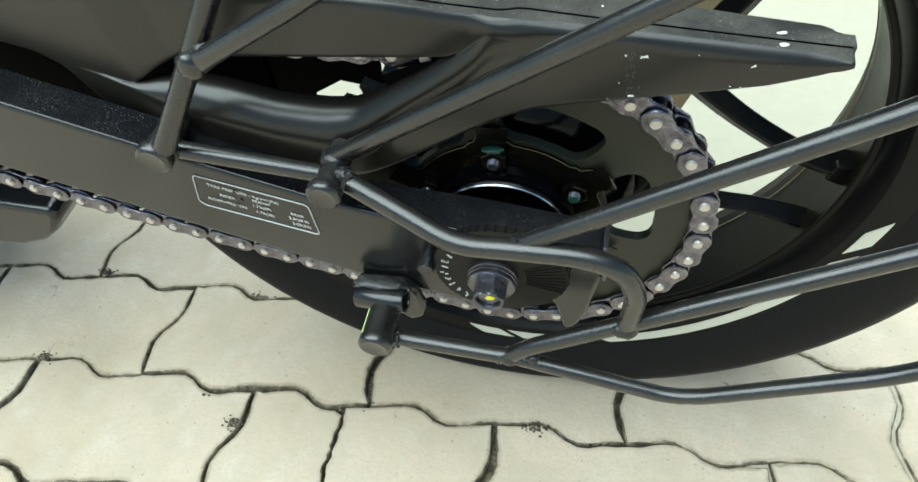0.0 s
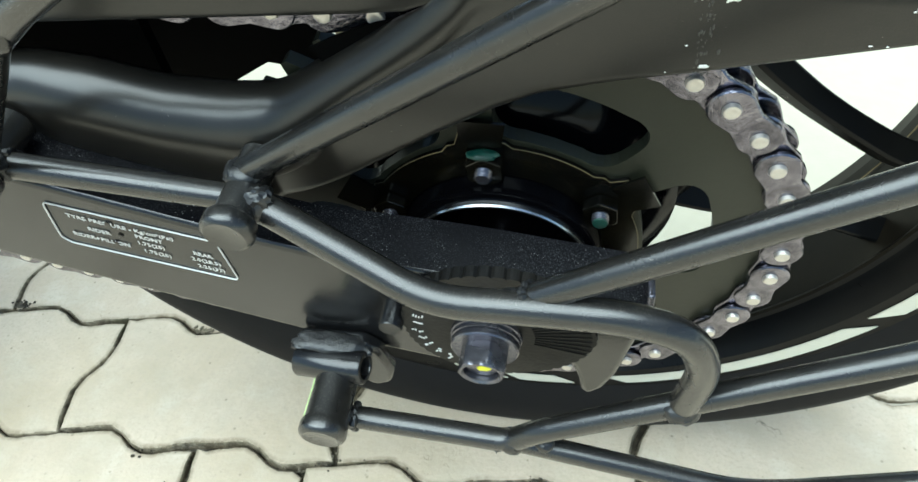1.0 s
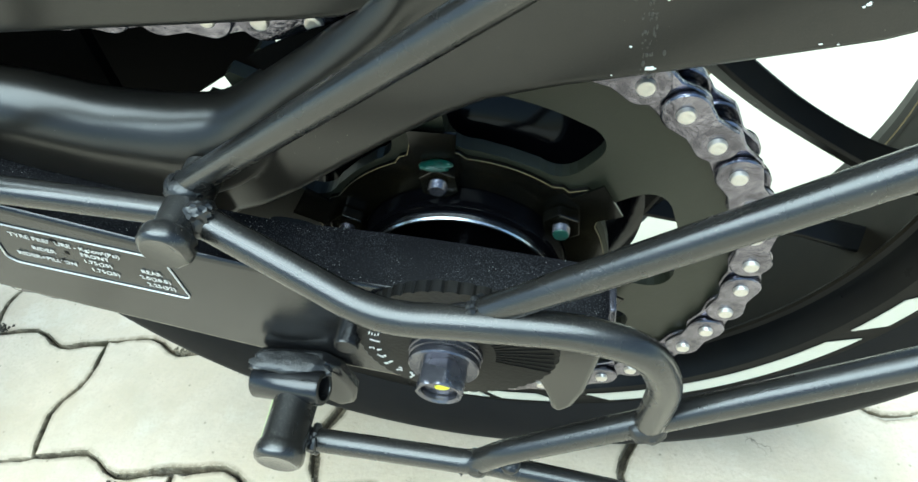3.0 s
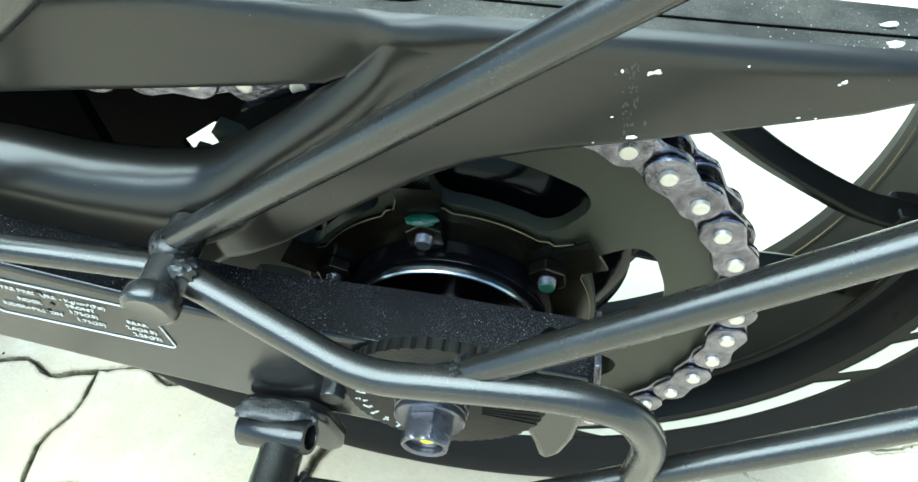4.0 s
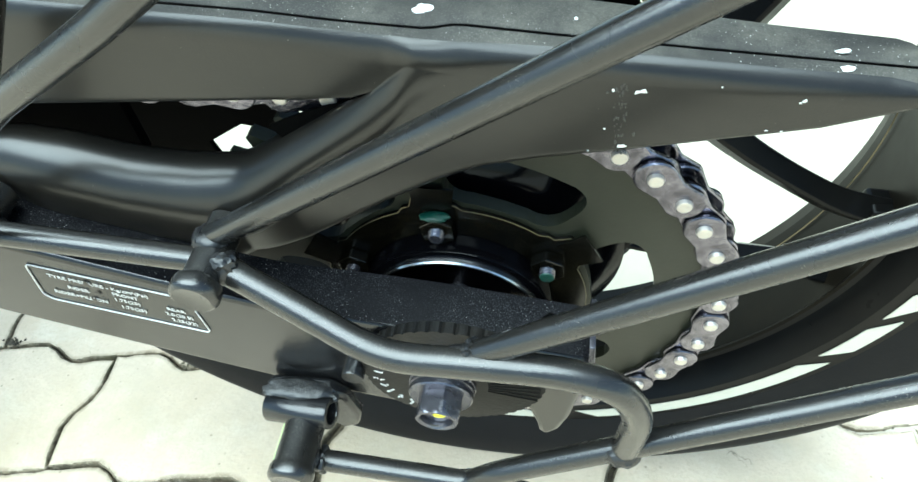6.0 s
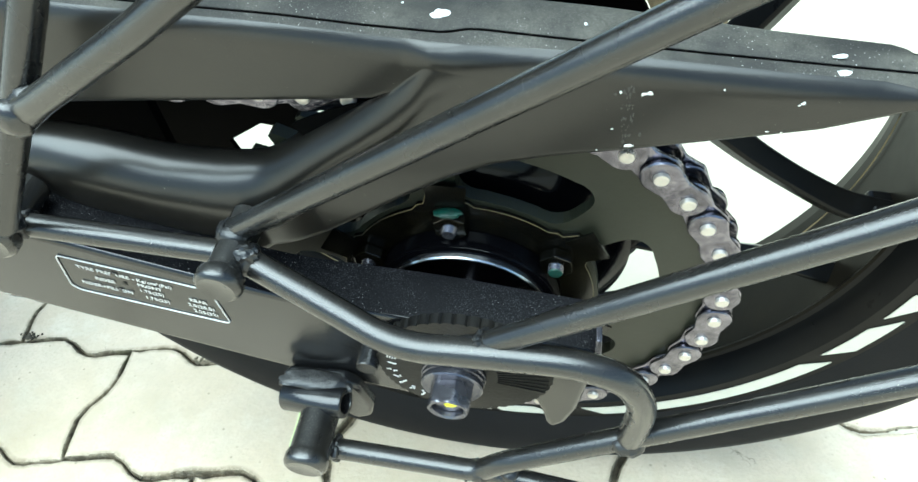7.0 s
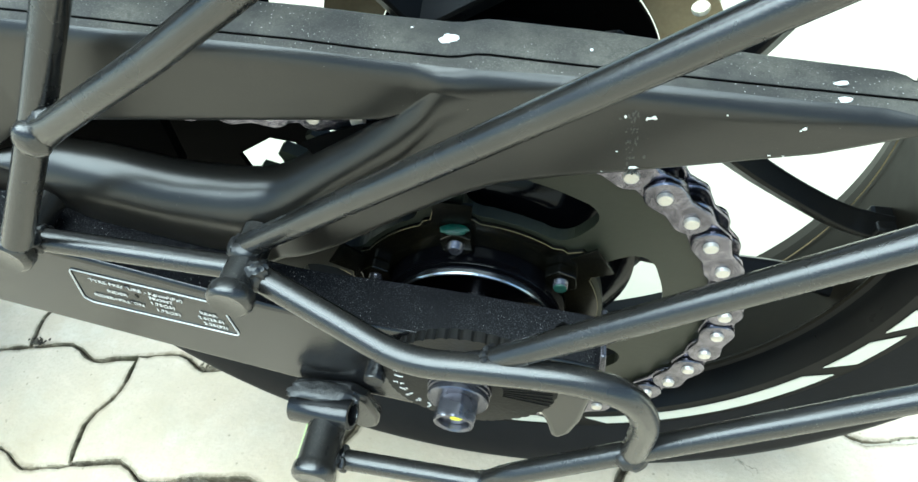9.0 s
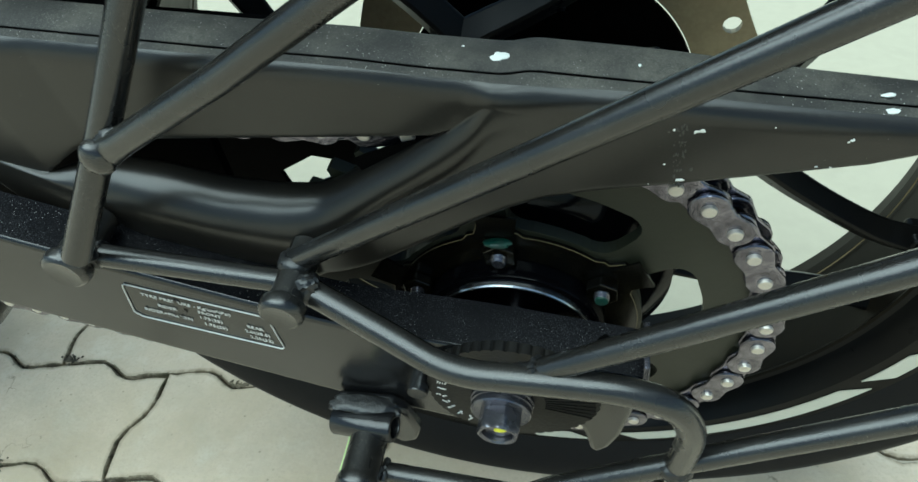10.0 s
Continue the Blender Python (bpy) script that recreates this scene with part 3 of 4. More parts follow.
part("plate_edge", rim_line, M_OLIVE_EDGE, sprocket, "worn bright edge of the lock plate")


def hexagon(c, r, turn=0):
    return [polar(r, 60 * k + turn, c) for k in range(6)]


for i, a in enumerate(BOLTS):
    c = polar(BOLT_R, a)
    nut = part("sprocket_nut", prism(bmesh.new(), hexagon(c, 0.0074, a), SY - 0.0074, SY - 0.0022), M_LOCK, sprocket, "", smooth=False, bevel=0.0006)
    part("stud_end", lathe(bmesh.new(), [(0.0001, SY - 0.0104), (0.0024, SY - 0.0104), (0.0031, SY - 0.0097)] + [(0.0026 + 0.0006 * (n % 2), SY - 0.0092 + 0.0006 * n) for n in range(6)], 20, axis_at=c), M_NUT, nut)
    if i == 0:
        part("paint_dab", lathe(bmesh.new(), [(0.0001, SY - 0.0109), (0.0026, SY - 0.0106), (0.0030, SY - 0.0096)], 14, axis_at=c), M_GREEN, nut, "green paint dab on the stud end")
    if i == 1:
        bm = lump(bmesh.new(), (c[0], SY - 0.0052, c[1] + 0.0072), (0.0056, 0.0024, 0.0014), 5, 0.3)
        part("paint_dab", bm, M_GREEN, nut, "green paint smeared on the nut")
    tab = []
    for da, r in ((-7, 0.0555), (-8, 0.066), (6, 0.068), (8, 0.0555)):
        tab.append(polar(r, a + da))
    part("lock_tab", prism(bmesh.new(), tab, SY - 0.0034, SY - 0.0024), M_LOCK, sprocket, smooth=False)

cup = [(0.0400, SY), (0.0400, -0.0035), (0.0394, -0.0050), (0.0375, -0.0056), (0.0340, -0.0056), (0.0330, 0.004), (0.020, 0.004)]
part("hub_cup", lathe(bmesh.new(), cup, 72), M_GLOSS, bike, "glossy black bearing cup")
part("steel_ring", lathe(bmesh.new(), [(0.0366, -0.0052), (0.0366, -0.0074), (0.0361, -0.0080), (0.0353, -0.0080), (0.0350, -0.0052)], 72, closed=True), M_SILVER, bike, "bare steel ring on the hub")

# drive chain, link by link
chain = new("drive_chain")
chain.parent = bike
tagged(chain, "grey steel drive chain with pale pin heads")


def plate_outline(p, r, waist, n=10):
    pts = []
    for c, a0 in ((0, 90), (p, -90)):
        pts += [(c + r * math.cos(radians(a0 + 180 * i / n)), r * math.sin(radians(a0 + 180 * i / n))) for i in range(n + 1)]
        if c == 0:
            pts.append((p / 2, -waist))
    pts.append((p / 2, waist))
    return pts


def link_mesh(name, plates, r, waist, rods, mat):
    bm = bmesh.new()
    out = plate_outline(PITCH, r, waist)
    for y0, y1 in plates:
        rings = []
        for k, y in ((0.93, y0), (1.0, y0 + 0.0005), (1.0, y1 - 0.0003), (0.96, y1)):
            rings.append([bm.verts.new((PITCH / 2 + (x - PITCH / 2) * (1 - (1 - k) * 0.5), y, z * k)) for x, z in out])
        for p, q in zip(rings, rings[1:]):
            for j in range(len(out)):
                bm.faces.new((p[j], p[(j + 1) % len(out)], q[(j + 1) % len(out)], q[j]))
        bm.faces.new(rings[0])
        bm.faces.new(rings[-1])
    for x, rr, y0, y1 in rods:
        lathe(bm, [(rr * 0.75, y0), (rr, y0 + 0.0004), (rr, y1 - 0.0004), (rr * 0.75, y1)], 16, axis_at=(x, 0))
    bmesh.ops.recalc_face_normals(bm, faces=bm.faces)
    me = bpy.data.meshes.new(name)
    bm.to_mesh(me)
    bm.free()
    me.materials.append(mat)
    return me


OUTER = link_mesh("outer_link", [(0.0010, 0.0029), (0.0139, 0.0158)], 0.0073, 0.0056, [], M_LINK)
INNER = link_mesh("inner_link", [(0.0033, 0.0052), (0.0116, 0.0135)], 0.0076, 0.0060, [], M_LINK)
ROLL = link_mesh("roller", [], 0.004, 0.004, [(0, 0.0050, 0.0053, 0.0115), (0, 0.0062, 0.0029, 0.0034)], M_ROLLER)
bm = lathe(bmesh.new(), [(0.0010, -0.0003), (0.0019, -0.0006), (0.0025, -0.0004), (0.0028, 0.0003), (0.0028, 0.0172)], 16)
bmesh.ops.recalc_face_normals(bm, faces=bm.faces)
PIN = bpy.data.meshes.new("pin")
bm.to_mesh(PIN)
bm.free()
PIN.materials.append(M_PIN)
for me in (OUTER, INNER):
    me.set_sharp_from_angle(angle=radians(30))
for me in (PIN, ROLL):
    me.polygons.foreach_set("use_smooth", [True] * len(me.polygons))
    me.set_sharp_from_angle(angle=radians(40))

# pin places: round the sprocket, then along both runs
pins = [Vector((*polar(RAD, TH0 - k * step), 0)) for k in range(-5, 18)]
first, last = pins[0], pins[-1]
up_dir = Vector((-1.0, 0.092, 0)).normalized()
low_dir = Vector((-math.cos(radians(19)), math.sin(radians(19)), 0))
pins = [first + up_dir * PITCH * k for k in range(14, 0, -1)] + pins
pins = pins + [last + low_dir * PITCH * k + Vector((0, -0.0015 * math.sin(math.pi * min(k, 24) / 24), 0)) for k in range(1, 25)]
wob = random.Random(2)
for i, (a, b) in enumerate(zip(pins, pins[1:])):
    d = b - a
    ang = math.atan2(d.y, d.x)
    m = Matrix.Translation((a.x, wob.uniform(-1, 1) * 0.00012, a.y)) @ Matrix.Rotation(-ang, 4, "Y")
    shared("outer_link" if (i - 19) % 2 == 0 else "inner_link", OUTER if (i - 19) % 2 == 0 else INNER, chain, m)
    shared("pin", PIN, chain, m)
    shared("roller", ROLL, chain, m)

# swingarm: box section with an arched fork end
top_edge = interp([(-0.42, 0.178), (-0.238, 0.105), (-0.158, 0.0725), (-0.097, 0.049), (-0.060, 0.036), (-0.020, 0.0285), (0.057, 0.0115)])
arm_top = [(-0.42, 0.178), (-0.238, 0.105), (-0.158, 0.0725), (-0.097, 0.049), (-0.060, 0.037), (-0.020, 0.0285), (0.020, 0.020), (0.057, 0.0115)]
arm_bot = [(0.0575, 0.000), (0.054, -0.015), (0.049, -0.041), (0.044, -0.055), (0.038, -0.062), (0.0345, -0.058), (0.0335, -0.048), (0.031, -0.036), (0.027, -0.028), (0.020, -0.028), (0.013, -0.033),
           (0.006, -0.043), (-0.015, -0.042), (-0.039, -0.035), (-0.083, -0.0215), (-0.142, 0.002), (-0.200, 0.026), (-0.42, 0.115)]
bm = prism(bmesh.new(), arm_top + arm_bot, -0.0325, -0.0120)
arm = part("swingarm", bm, M_ARM, bike, "satin black box-section swingarm", bevel=0.0030, rounds=4)

bm = bmesh.new()
cols = []
for x in np.linspace(-0.42, 0.056, 40):
    z = top_edge(x)
    zf = z + 0.0006 + 0.005 * min(1, max(0.2, 1 + x / 0.1))
    cols.append([bm.verts.new((x, -0.0315, z + 0.0006)), bm.verts.new((x, -0.0235, z + (zf - z) * 0.5)), bm.verts.new((x, -0.0125, zf)), bm.verts.new((x, -0.0112, zf - 0.004)), bm.verts.new((x, -0.0112, zf - 0.02))])
for a, b in zip(cols, cols[1:]):
    for j in range(4):
        bm.faces.new((a[j], b[j], b[j + 1], a[j + 1]))
part("arm_top_plate", bm, M_ARM_TOP, arm, "dusty speckled top of the arm")
bm = slab(bmesh.new(), (0.056, -0.0335, -0.006), (0.0585, -0.0115, 0.0225))
part("end_plate", bm, M_NUT, arm, "scuffed end plate", bevel=0.0008)
# solid black disc draws the dark of the plate's hole
part("plate_hole", lathe(bmesh.new(), [(0.0001, 0.0), (0.0030, 0.0), (0.0030, 0.0012), (0.0022, 0.0012)], 16), M_CAVITY, arm).matrix_local = pose(0.041, -0.020, 0.0195, -90, 0, 0)

# added plate in shade black that fills the gap between guard and arm
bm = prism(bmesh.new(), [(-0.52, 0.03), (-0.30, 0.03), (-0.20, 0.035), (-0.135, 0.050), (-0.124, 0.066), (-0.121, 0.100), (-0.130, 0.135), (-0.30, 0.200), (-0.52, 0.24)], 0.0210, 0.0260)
part("inner_arm_web", bm, M_CAVITY, bike, "black plate added in the dark gap behind the guard and arm")
bm = prism(bmesh.new(), [(-0.53, -0.045), (-0.43, -0.060), (-0.375, -0.066), (-0.374, -0.078), (-0.388, -0.095), (-0.410, -0.110), (-0.440, -0.119), (-0.53, -0.122)], 0.030, 0.075)
part("stand_bracket", bm, M_ARM, bike, "rounded black stand bracket under the arm", bevel=0.008, rounds=4)

# made-up black sheet that darkens the guard opening, with one gap left clear
backing_outline = [(-0.30, -0.03), (-0.19, -0.05), (-0.10, -0.03), (-0.080, 0.02), (-0.076, 0.06), (-0.078, 0.12), (-0.30, 0.15)]
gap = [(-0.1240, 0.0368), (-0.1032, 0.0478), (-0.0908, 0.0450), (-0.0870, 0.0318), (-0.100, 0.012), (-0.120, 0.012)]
part("mudguard_web", prism(bmesh.new(), backing_outline, 0.0580, 0.0610, [gap[::-1]]), M_CAVITY, bike, "black sheet added to darken the view through the guard opening", smooth=False)

# printed tyre pressure label on the arm
LY = -0.0329
label_plate = new("pressure_label")
label_plate.parent = bike
tagged(label_plate, "white printed tyre pressure table on the black arm")
TL, TR, BR, BL = (-0.1535, 0.0600), (-0.0945, 0.0405), (-0.0960, 0.0160), (-0.1600, 0.0370)


def on_label(u, v):
    """u along the label, v down it, both 0 to 1."""
    a = Vector(TL).lerp(Vector(TR), u)
    b = Vector(BL).lerp(Vector(BR), u)
    return a.lerp(b, v)


border = [on_label(u, v) for u, v in ((0.02, 0.0), (0.96, 0.0), (0.99, 0.06), (1.0, 0.94), (0.98, 1.0), (0.05, 1.0), (0.0, 0.9), (0.0, 0.06))]
pts = rounded([Vector((p.x, LY, p.y)) for p in border + border[:1]], 0.001, 2)
bm = bmesh.new()
sweep(bm, pts, 0.00032, 6)
part("border", bm, M_WHITE, label_plate)


def lettering(text, u, v, size, mat=M_WHITE, parent=label_plate, squeeze=1.0):
    curve = bpy.data.curves.new("text", "FONT")
    curve.body, curve.size, curve.extrude, curve.resolution_u = text, size, 0.00008, 2
    tmp = bpy.data.objects.new("text", curve)
    scene.collection.objects.link(tmp)
    me = bpy.data.meshes.new_from_object(tmp.evaluated_get(bpy.context.evaluated_depsgraph_get()))
    bpy.data.objects.remove(tmp)
    me.materials.append(mat)
    p, q, r = on_label(u, v), on_label(u + 0.1, v), on_label(u, v - 0.1)
    ex, ez = (q - p).normalized(), (r - p).normalized()
    me.transform(Matrix(((ex.x * squeeze, ez.x, 0, p.x), (0, 0, -1, LY - 0.0001), (ex.y * squeeze, ez.y, 0, p.y), (0, 0, 0, 1))))
    ob = new("print", me)
    ob.parent = parent
    return ob


S = 0.0031
lettering("TYRE PRESSURE - Kg/cm\u00b2(Psi)", 0.11, 0.245, S)
lettering("FRONT", 0.48, 0.40, S)
lettering("REAR", 0.80, 0.50, S)
lettering("RIDER", 0.20, 0.50, S)
lettering("1.75(25)", 0.47, 0.57, S)
lettering("2.0(28.5)", 0.77, 0.67, S)
lettering("RIDER+PILLION", 0.09, 0.73, S)
lettering("1.75(25)", 0.485, 0.77, S)
lettering("2.25(32)", 0.785, 0.85, S)

for k, (u, v, w, h) in enumerate(((0.345, 0.22, 1.3, 1.7), (0.385, 0.47, 0.9, 1.3), (0.335, 0.70, 1.2, 1.5))):
    c = on_label(u, v)
    part("scuff", lump(bmesh.new(), (c.x, LY - 0.0002, c.y), (w * MM, 0.00012, h * MM), 31 + k, 0.5), M_ARM, label_plate, "dark scuff across the print")

# snail cam chain adjuster, axle nut and washer
cam_pts = []
for k in range(240):
    a = 1.5 * k
    spiral = interp([(0, 0.0405), (60, 0.0400), (90, 0.0385), (150, 0.0335), (180, 0.0315), (240, 0.0310), (300, 0.0330), (360, 0.0405)])(a)
    cam_pts.append(polar(spiral - 0.0009 * (1 - abs(math.sin(radians(a * 24)))) ** 2, a))
cam_plate = part("adjuster_cam", prism(bmesh.new(), cam_pts, -0.0395, -0.0350), M_CAM_SHADED, bike, "black notched snail-cam chain adjuster", smooth=False)
ink = random.Random(11)
for k, a in enumerate(range(146, 262, 12)):
    bm = bmesh.new()
    for d in range(4 if k % 2 else 3):
        r = 0.0250 + 0.0011 * d + ink.uniform(-0.2, 0.2) * MM
        aa = a + ink.uniform(-2.0, 2.0)
        w, l = ink.uniform(0.22, 0.35) * MM, ink.uniform(0.5, 0.9) * MM
        c = polar(r, aa)
        m = Matrix.Translation((c[0], -0.0396, c[1])) @ Matrix.Rotation(radians(-aa + ink.choice((0, 90, 60, 90))), 4, "Y") @ Matrix.Diagonal((2 * l, 0.0004, 2 * w, 1))
        bmesh.ops.create_cube(bm, size=1, matrix=m)
    part("scale_mark", bm, M_WHITE, cam_plate, smooth=False)
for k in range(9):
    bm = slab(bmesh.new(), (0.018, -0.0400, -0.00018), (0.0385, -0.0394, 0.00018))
    part("cam_rib", bm, M_CAM_SHADED, cam_plate, smooth=False).matrix_local = pose(0, 0, 0, 0, -24 + 5.0 * k, 0)
part("stop_pin", lathe(bmesh.new(), [(0.0001, -0.0435), (0.0042, -0.0435), (0.0046, -0.0425), (0.0046, -0.0320)], 20, axis_at=(-0.0355, 0.0055)), M_ARM, bike, "black adjuster stop pin")
part("axle_washer", lathe(bmesh.new(), [(0.006, -0.0465), (0.0122, -0.0465), (0.0127, -0.0459), (0.0127, -0.0440), (0.0122, -0.0436), (0.0130, -0.0432), (0.0130, -0.0420), (0.0126, -0.0416), (0.0134, -0.0412), (0.0134, -0.0396), (0.006, -0.0396)], 40), M_NUT, bike, "worn steel axle washer")
bm = bmesh.new()
rings = []
for cap, y in ((0.0088, -0.0466), (0.0091, -0.0470), (0.0091, -0.0540), (0.0085, -0.0555), (0.0079, -0.0561), (0.0072, -0.0562), (0.0064, -0.0555), (0.0062, -0.0500)):
    ring = []
    for k in range(72):
        a = radians(5 * k - 8 + 30)
        flat = 0.0079 / math.cos((a + math.pi / 6) % (math.pi / 3) - math.pi / 6)
        ring.append(bm.verts.new((min(cap, flat) * math.cos(radians(5 * k)), y, min(cap, flat) * math.sin(radians(5 * k)))))
    rings.append(ring)
for p, q in zip(rings, rings[1:]):
    for k in range(72):
        bm.faces.new((p[k], p[(k + 1) % 72], q[(k + 1) % 72], q[k]))
nut = part("axle_nut", bm, M_NUT, bike, "worn dark steel hex axle nut", angle=25)
axle = part("axle_end", lathe(bmesh.new(), [(0.0001, -0.0536), (0.0054, -0.0536), (0.0062, -0.0526), (0.0062, 0.02)], 28), M_NUT, bike)
bm = lump(bmesh.new(), (0.0008, -0.0538, 0.0004), (0.0025, 0.0005, 0.0018), 3, 0.2)
part("paint_dot", bm, M_YELLOW, axle, "yellow paint inspection dot")

# chain guard: moulded side cover with an opening, a raised strut, a rolled upper edge and a rear blade
bottom = interp([(-0.36, 0.150), (-0.270, 0.130), (-0.241, 0.1225), (-0.224, 0.1165), (-0.213, 0.108), (-0.207, 0.094), (-0.201, 0.080), (-0.194, 0.064), (-0.170, 0.054), (-0.130, 0.036), (-0.098, 0.017), (-0.075, 0.031), (-0.051, 0.048), (-0.014, 0.0705),
                 (0.006, 0.0815), (0.020, 0.0875), (0.039, 0.0915), (0.067, 0.0955), (0.101, 0.1010), (0.116, 0.1035), (0.134, 0.1090), (0.1415, 0.1118), (0.1445, 0.1136)])
SIDE, HOLE_L, HOLE_R = -0.0085, -0.177, -0.0093


def smooth(table, spread=0.006):
    """Curve through a table with its corners eased over the spread."""
    f = interp(table)
    return lambda x: sum(f(x + spread * k / 4) * w for k, w in zip(range(-4, 5), (1, 2, 3, 4, 5, 4, 3, 2, 1))) / 25


edge_z = smooth([(-0.36, 0.1868), (-0.134, 0.1530), (-0.114, 0.1505), (-0.085, 0.1470), (-0.048, 0.1420), (-0.022, 0.1376), (0.006, 0.1328), (0.016, 0.1300), (0.038, 0.1287), (0.063, 0.1262), (0.095, 0.1212), (0.126, 0.1172), (0.150, 0.1142)])
seam_z = smooth([(-0.36, 0.1893), (-0.123, 0.1542), (-0.078, 0.1475), (-0.039, 0.1424), (-0.015, 0.1383), (0.010, 0.1348), (0.018, 0.1360), (0.046, 0.1316), (0.0865, 0.1257), (0.134, 0.1191), (0.150, 0.1170)], 0.003)
hole_top = interp([(-0.177, 0.0990), (-0.174, 0.1005), (-0.160, 0.1080), (-0.147, 0.1135), (-0.126, 0.1134), (-0.030, 0.1140), (-0.016, 0.1146), (-0.0093, 0.1172)])
strut_top = smooth([(-0.36, 0.165), (-0.177, 0.0990), (-0.165, 0.1000), (-0.150, 0.0995), (-0.129, 0.0955), (-0.107, 0.0882), (-0.083, 0.0850), (-0.066, 0.0852), (-0.053, 0.0920), (-0.032, 0.1035), (-0.0093, 0.1172), (-0.0005, 0.1240), (0.0074, 0.1310), (0.0145, 0.1350), (0.15, 0.1350)], 0.007)
strut_out = smooth([(-0.36, 0.0), (-0.200, 0.0), (-0.165, 0.0045), (-0.140, 0.0075), (-0.080, 0.0080), (-0.055, 0.0056), (-0.035, 0.0032), (0.000, 0.0012), (0.0145, 0.0), (0.020, 0.0), (0.16, 0.0)], 0.010)
strut_round = smooth([(-0.36, 0.001), (-0.177, 0.0012), (-0.150, 0.0165), (-0.060, 0.0160), (-0.035, 0.0110), (-0.0093, 0.0110), (0.0074, 0.0080), (0.0145, 0.001), (0.16, 0.001)])
strut_fade = smooth([(-0.36, 0.024), (-0.090, 0.025), (-0.060, 0.015), (-0.040, 0.0075), (0.000, 0.0050), (0.0145, 0.004), (0.16, 0.004)], 0.010)
inward = interp([(-0.36, 0.0), (-0.177, 0.0), (-0.150, 1.0), (-0.040, 1.0), (-0.0093, 0.0), (0.16, 0.0)])
tucked = interp([(-0.36, 0.0), (-0.172, 0.0), (-0.150, 1.0), (-0.085, 1.0), (-0.050, 0.0), (0.16, 0.0)])
panel_y = interp([(-0.36, SIDE), (-0.177, SIDE), (-0.150, -0.0060), (-0.003, -0.0060), (0.0060, SIDE), (0.16, SIDE)])


def roll(x):
    """Length of the rounding along the upper edge."""
    return min(0.0056, (edge_z(x) + 0.0008 - bottom(x)) * 0.55)


def lower_column(x):
    """Section of the guard from its lower rim over the rounded strut to the opening."""
    lo, top, out = bottom(x), strut_top(x), strut_out(x)
    if HOLE_R <= x:
        top = min(top, edge_z(x) + 0.0006 - 0.9 * (panel_y(x) - SIDE) - roll(x))
    if x <= HOLE_L:
        top = max(lo + 0.004, top)
    mid = max(lo + (top - lo) * 0.5, top - strut_round(x))
    col = []
    for j in range(25):
        z = lo + (mid - lo) * j / 24
        k = min(1.0, (mid - z) / strut_fade(x))
        bulge = 0.5 + 0.5 * math.cos(math.pi * k)
        bulge += (math.sqrt(1 - k * k) - 1.3 * max(0, k - 0.85) / 0.15 - bulge) * tucked(x)
        col.append((SIDE - out * bulge + 0.0020 * max(0, 1 - (z - lo) / 0.003) ** 2, z))
    deep = (0.0070 + out) * inward(x) + (panel_y(x) - SIDE + out) * (1 - inward(x))
    for j in range(1, 11):
        full = radians(48 + 42 * inward(x))
        a = full * j / 10
        col.append((SIDE - out + deep * (1 - math.cos(a)) / (1 - math.cos(full)), mid + (top - mid) * math.sin(a) / math.sin(full)))
    end = col[-1][0]
    for j in range(1, 4):
        col.append((end + (0.0030 - end) * inward(x) * j / 3, top - 0.0009 * inward(x) * j * j / 9))
    return col


def upper_column(x):
    """Section from the opening or the strut up over the rolled edge to the seam."""
    y, seam = panel_y(x), seam_z(x)
    corner = edge_z(x) + 0.0008 - 0.9 * (y - SIDE)
    lo = hole_top(x) if HOLE_L < x < HOLE_R else lower_column(x)[-1][1]
    start = max(lo + 0.0001, min(corner - 0.0003, corner - roll(x)))
    ins = min(1.0, (x - HOLE_L) / 0.02, (HOLE_R - x) / 0.01) if HOLE_L < x < HOLE_R else 0.0
    col = [(y + 0.0014 * ins * max(0.0, 1 - j / 4) ** 2 + (0.010 * ins if j == 0 else 0), lo + (start - lo) * (j / 17) ** 1.5) for j in range(18)]
    away = Vector((-0.0010 - y, seam - corner))
    away *= min(roll(x) / away.length, 0.7)
    p, c, q = Vector((y, start)), Vector((y, corner)), Vector((y + away.x, corner + away.y))
    col += [tuple(p.lerp(c, k / 9).lerp(c.lerp(q, k / 9), k / 9)) for k in range(1, 10)]
    return col + [tuple(q.lerp(Vector((-0.0010, seam)), k / 3)) for k in range(1, 4)]


def skin(bm, xs, section, dusty_from=99):
    rows = [[bm.verts.new((x, y, z)) for y, z in section(x)] for x in xs]
    for a, b in zip(rows, rows[1:]):
        for j in range(len(a) - 1):
            bm.faces.new((a[j], b[j], b[j + 1], a[j + 1])).material_index = int(j >= dusty_from)


bm = bmesh.new()
cols_x = [*np.linspace(-0.36, HOLE_L, 60), *np.linspace(HOLE_L, HOLE_R, 130)[1:], *np.linspace(HOLE_R, 0.1445, 110)[1:]]
skin(bm, cols_x, lower_column)
skin(bm, cols_x, upper_column, 25)
bmesh.ops.remove_doubles(bm, verts=bm.verts, dist=0.0001)
guard = part("chain_guard", bm, M_GUARD, bike, "matt black moulded chain guard flecked with white paint", angle=60)
guard.data.materials.append(M_GUARD_TOP)
mod = guard.modifiers.new("thickness", "SOLIDIFY")
mod.thickness, mod.offset = 0.0016, -1.0

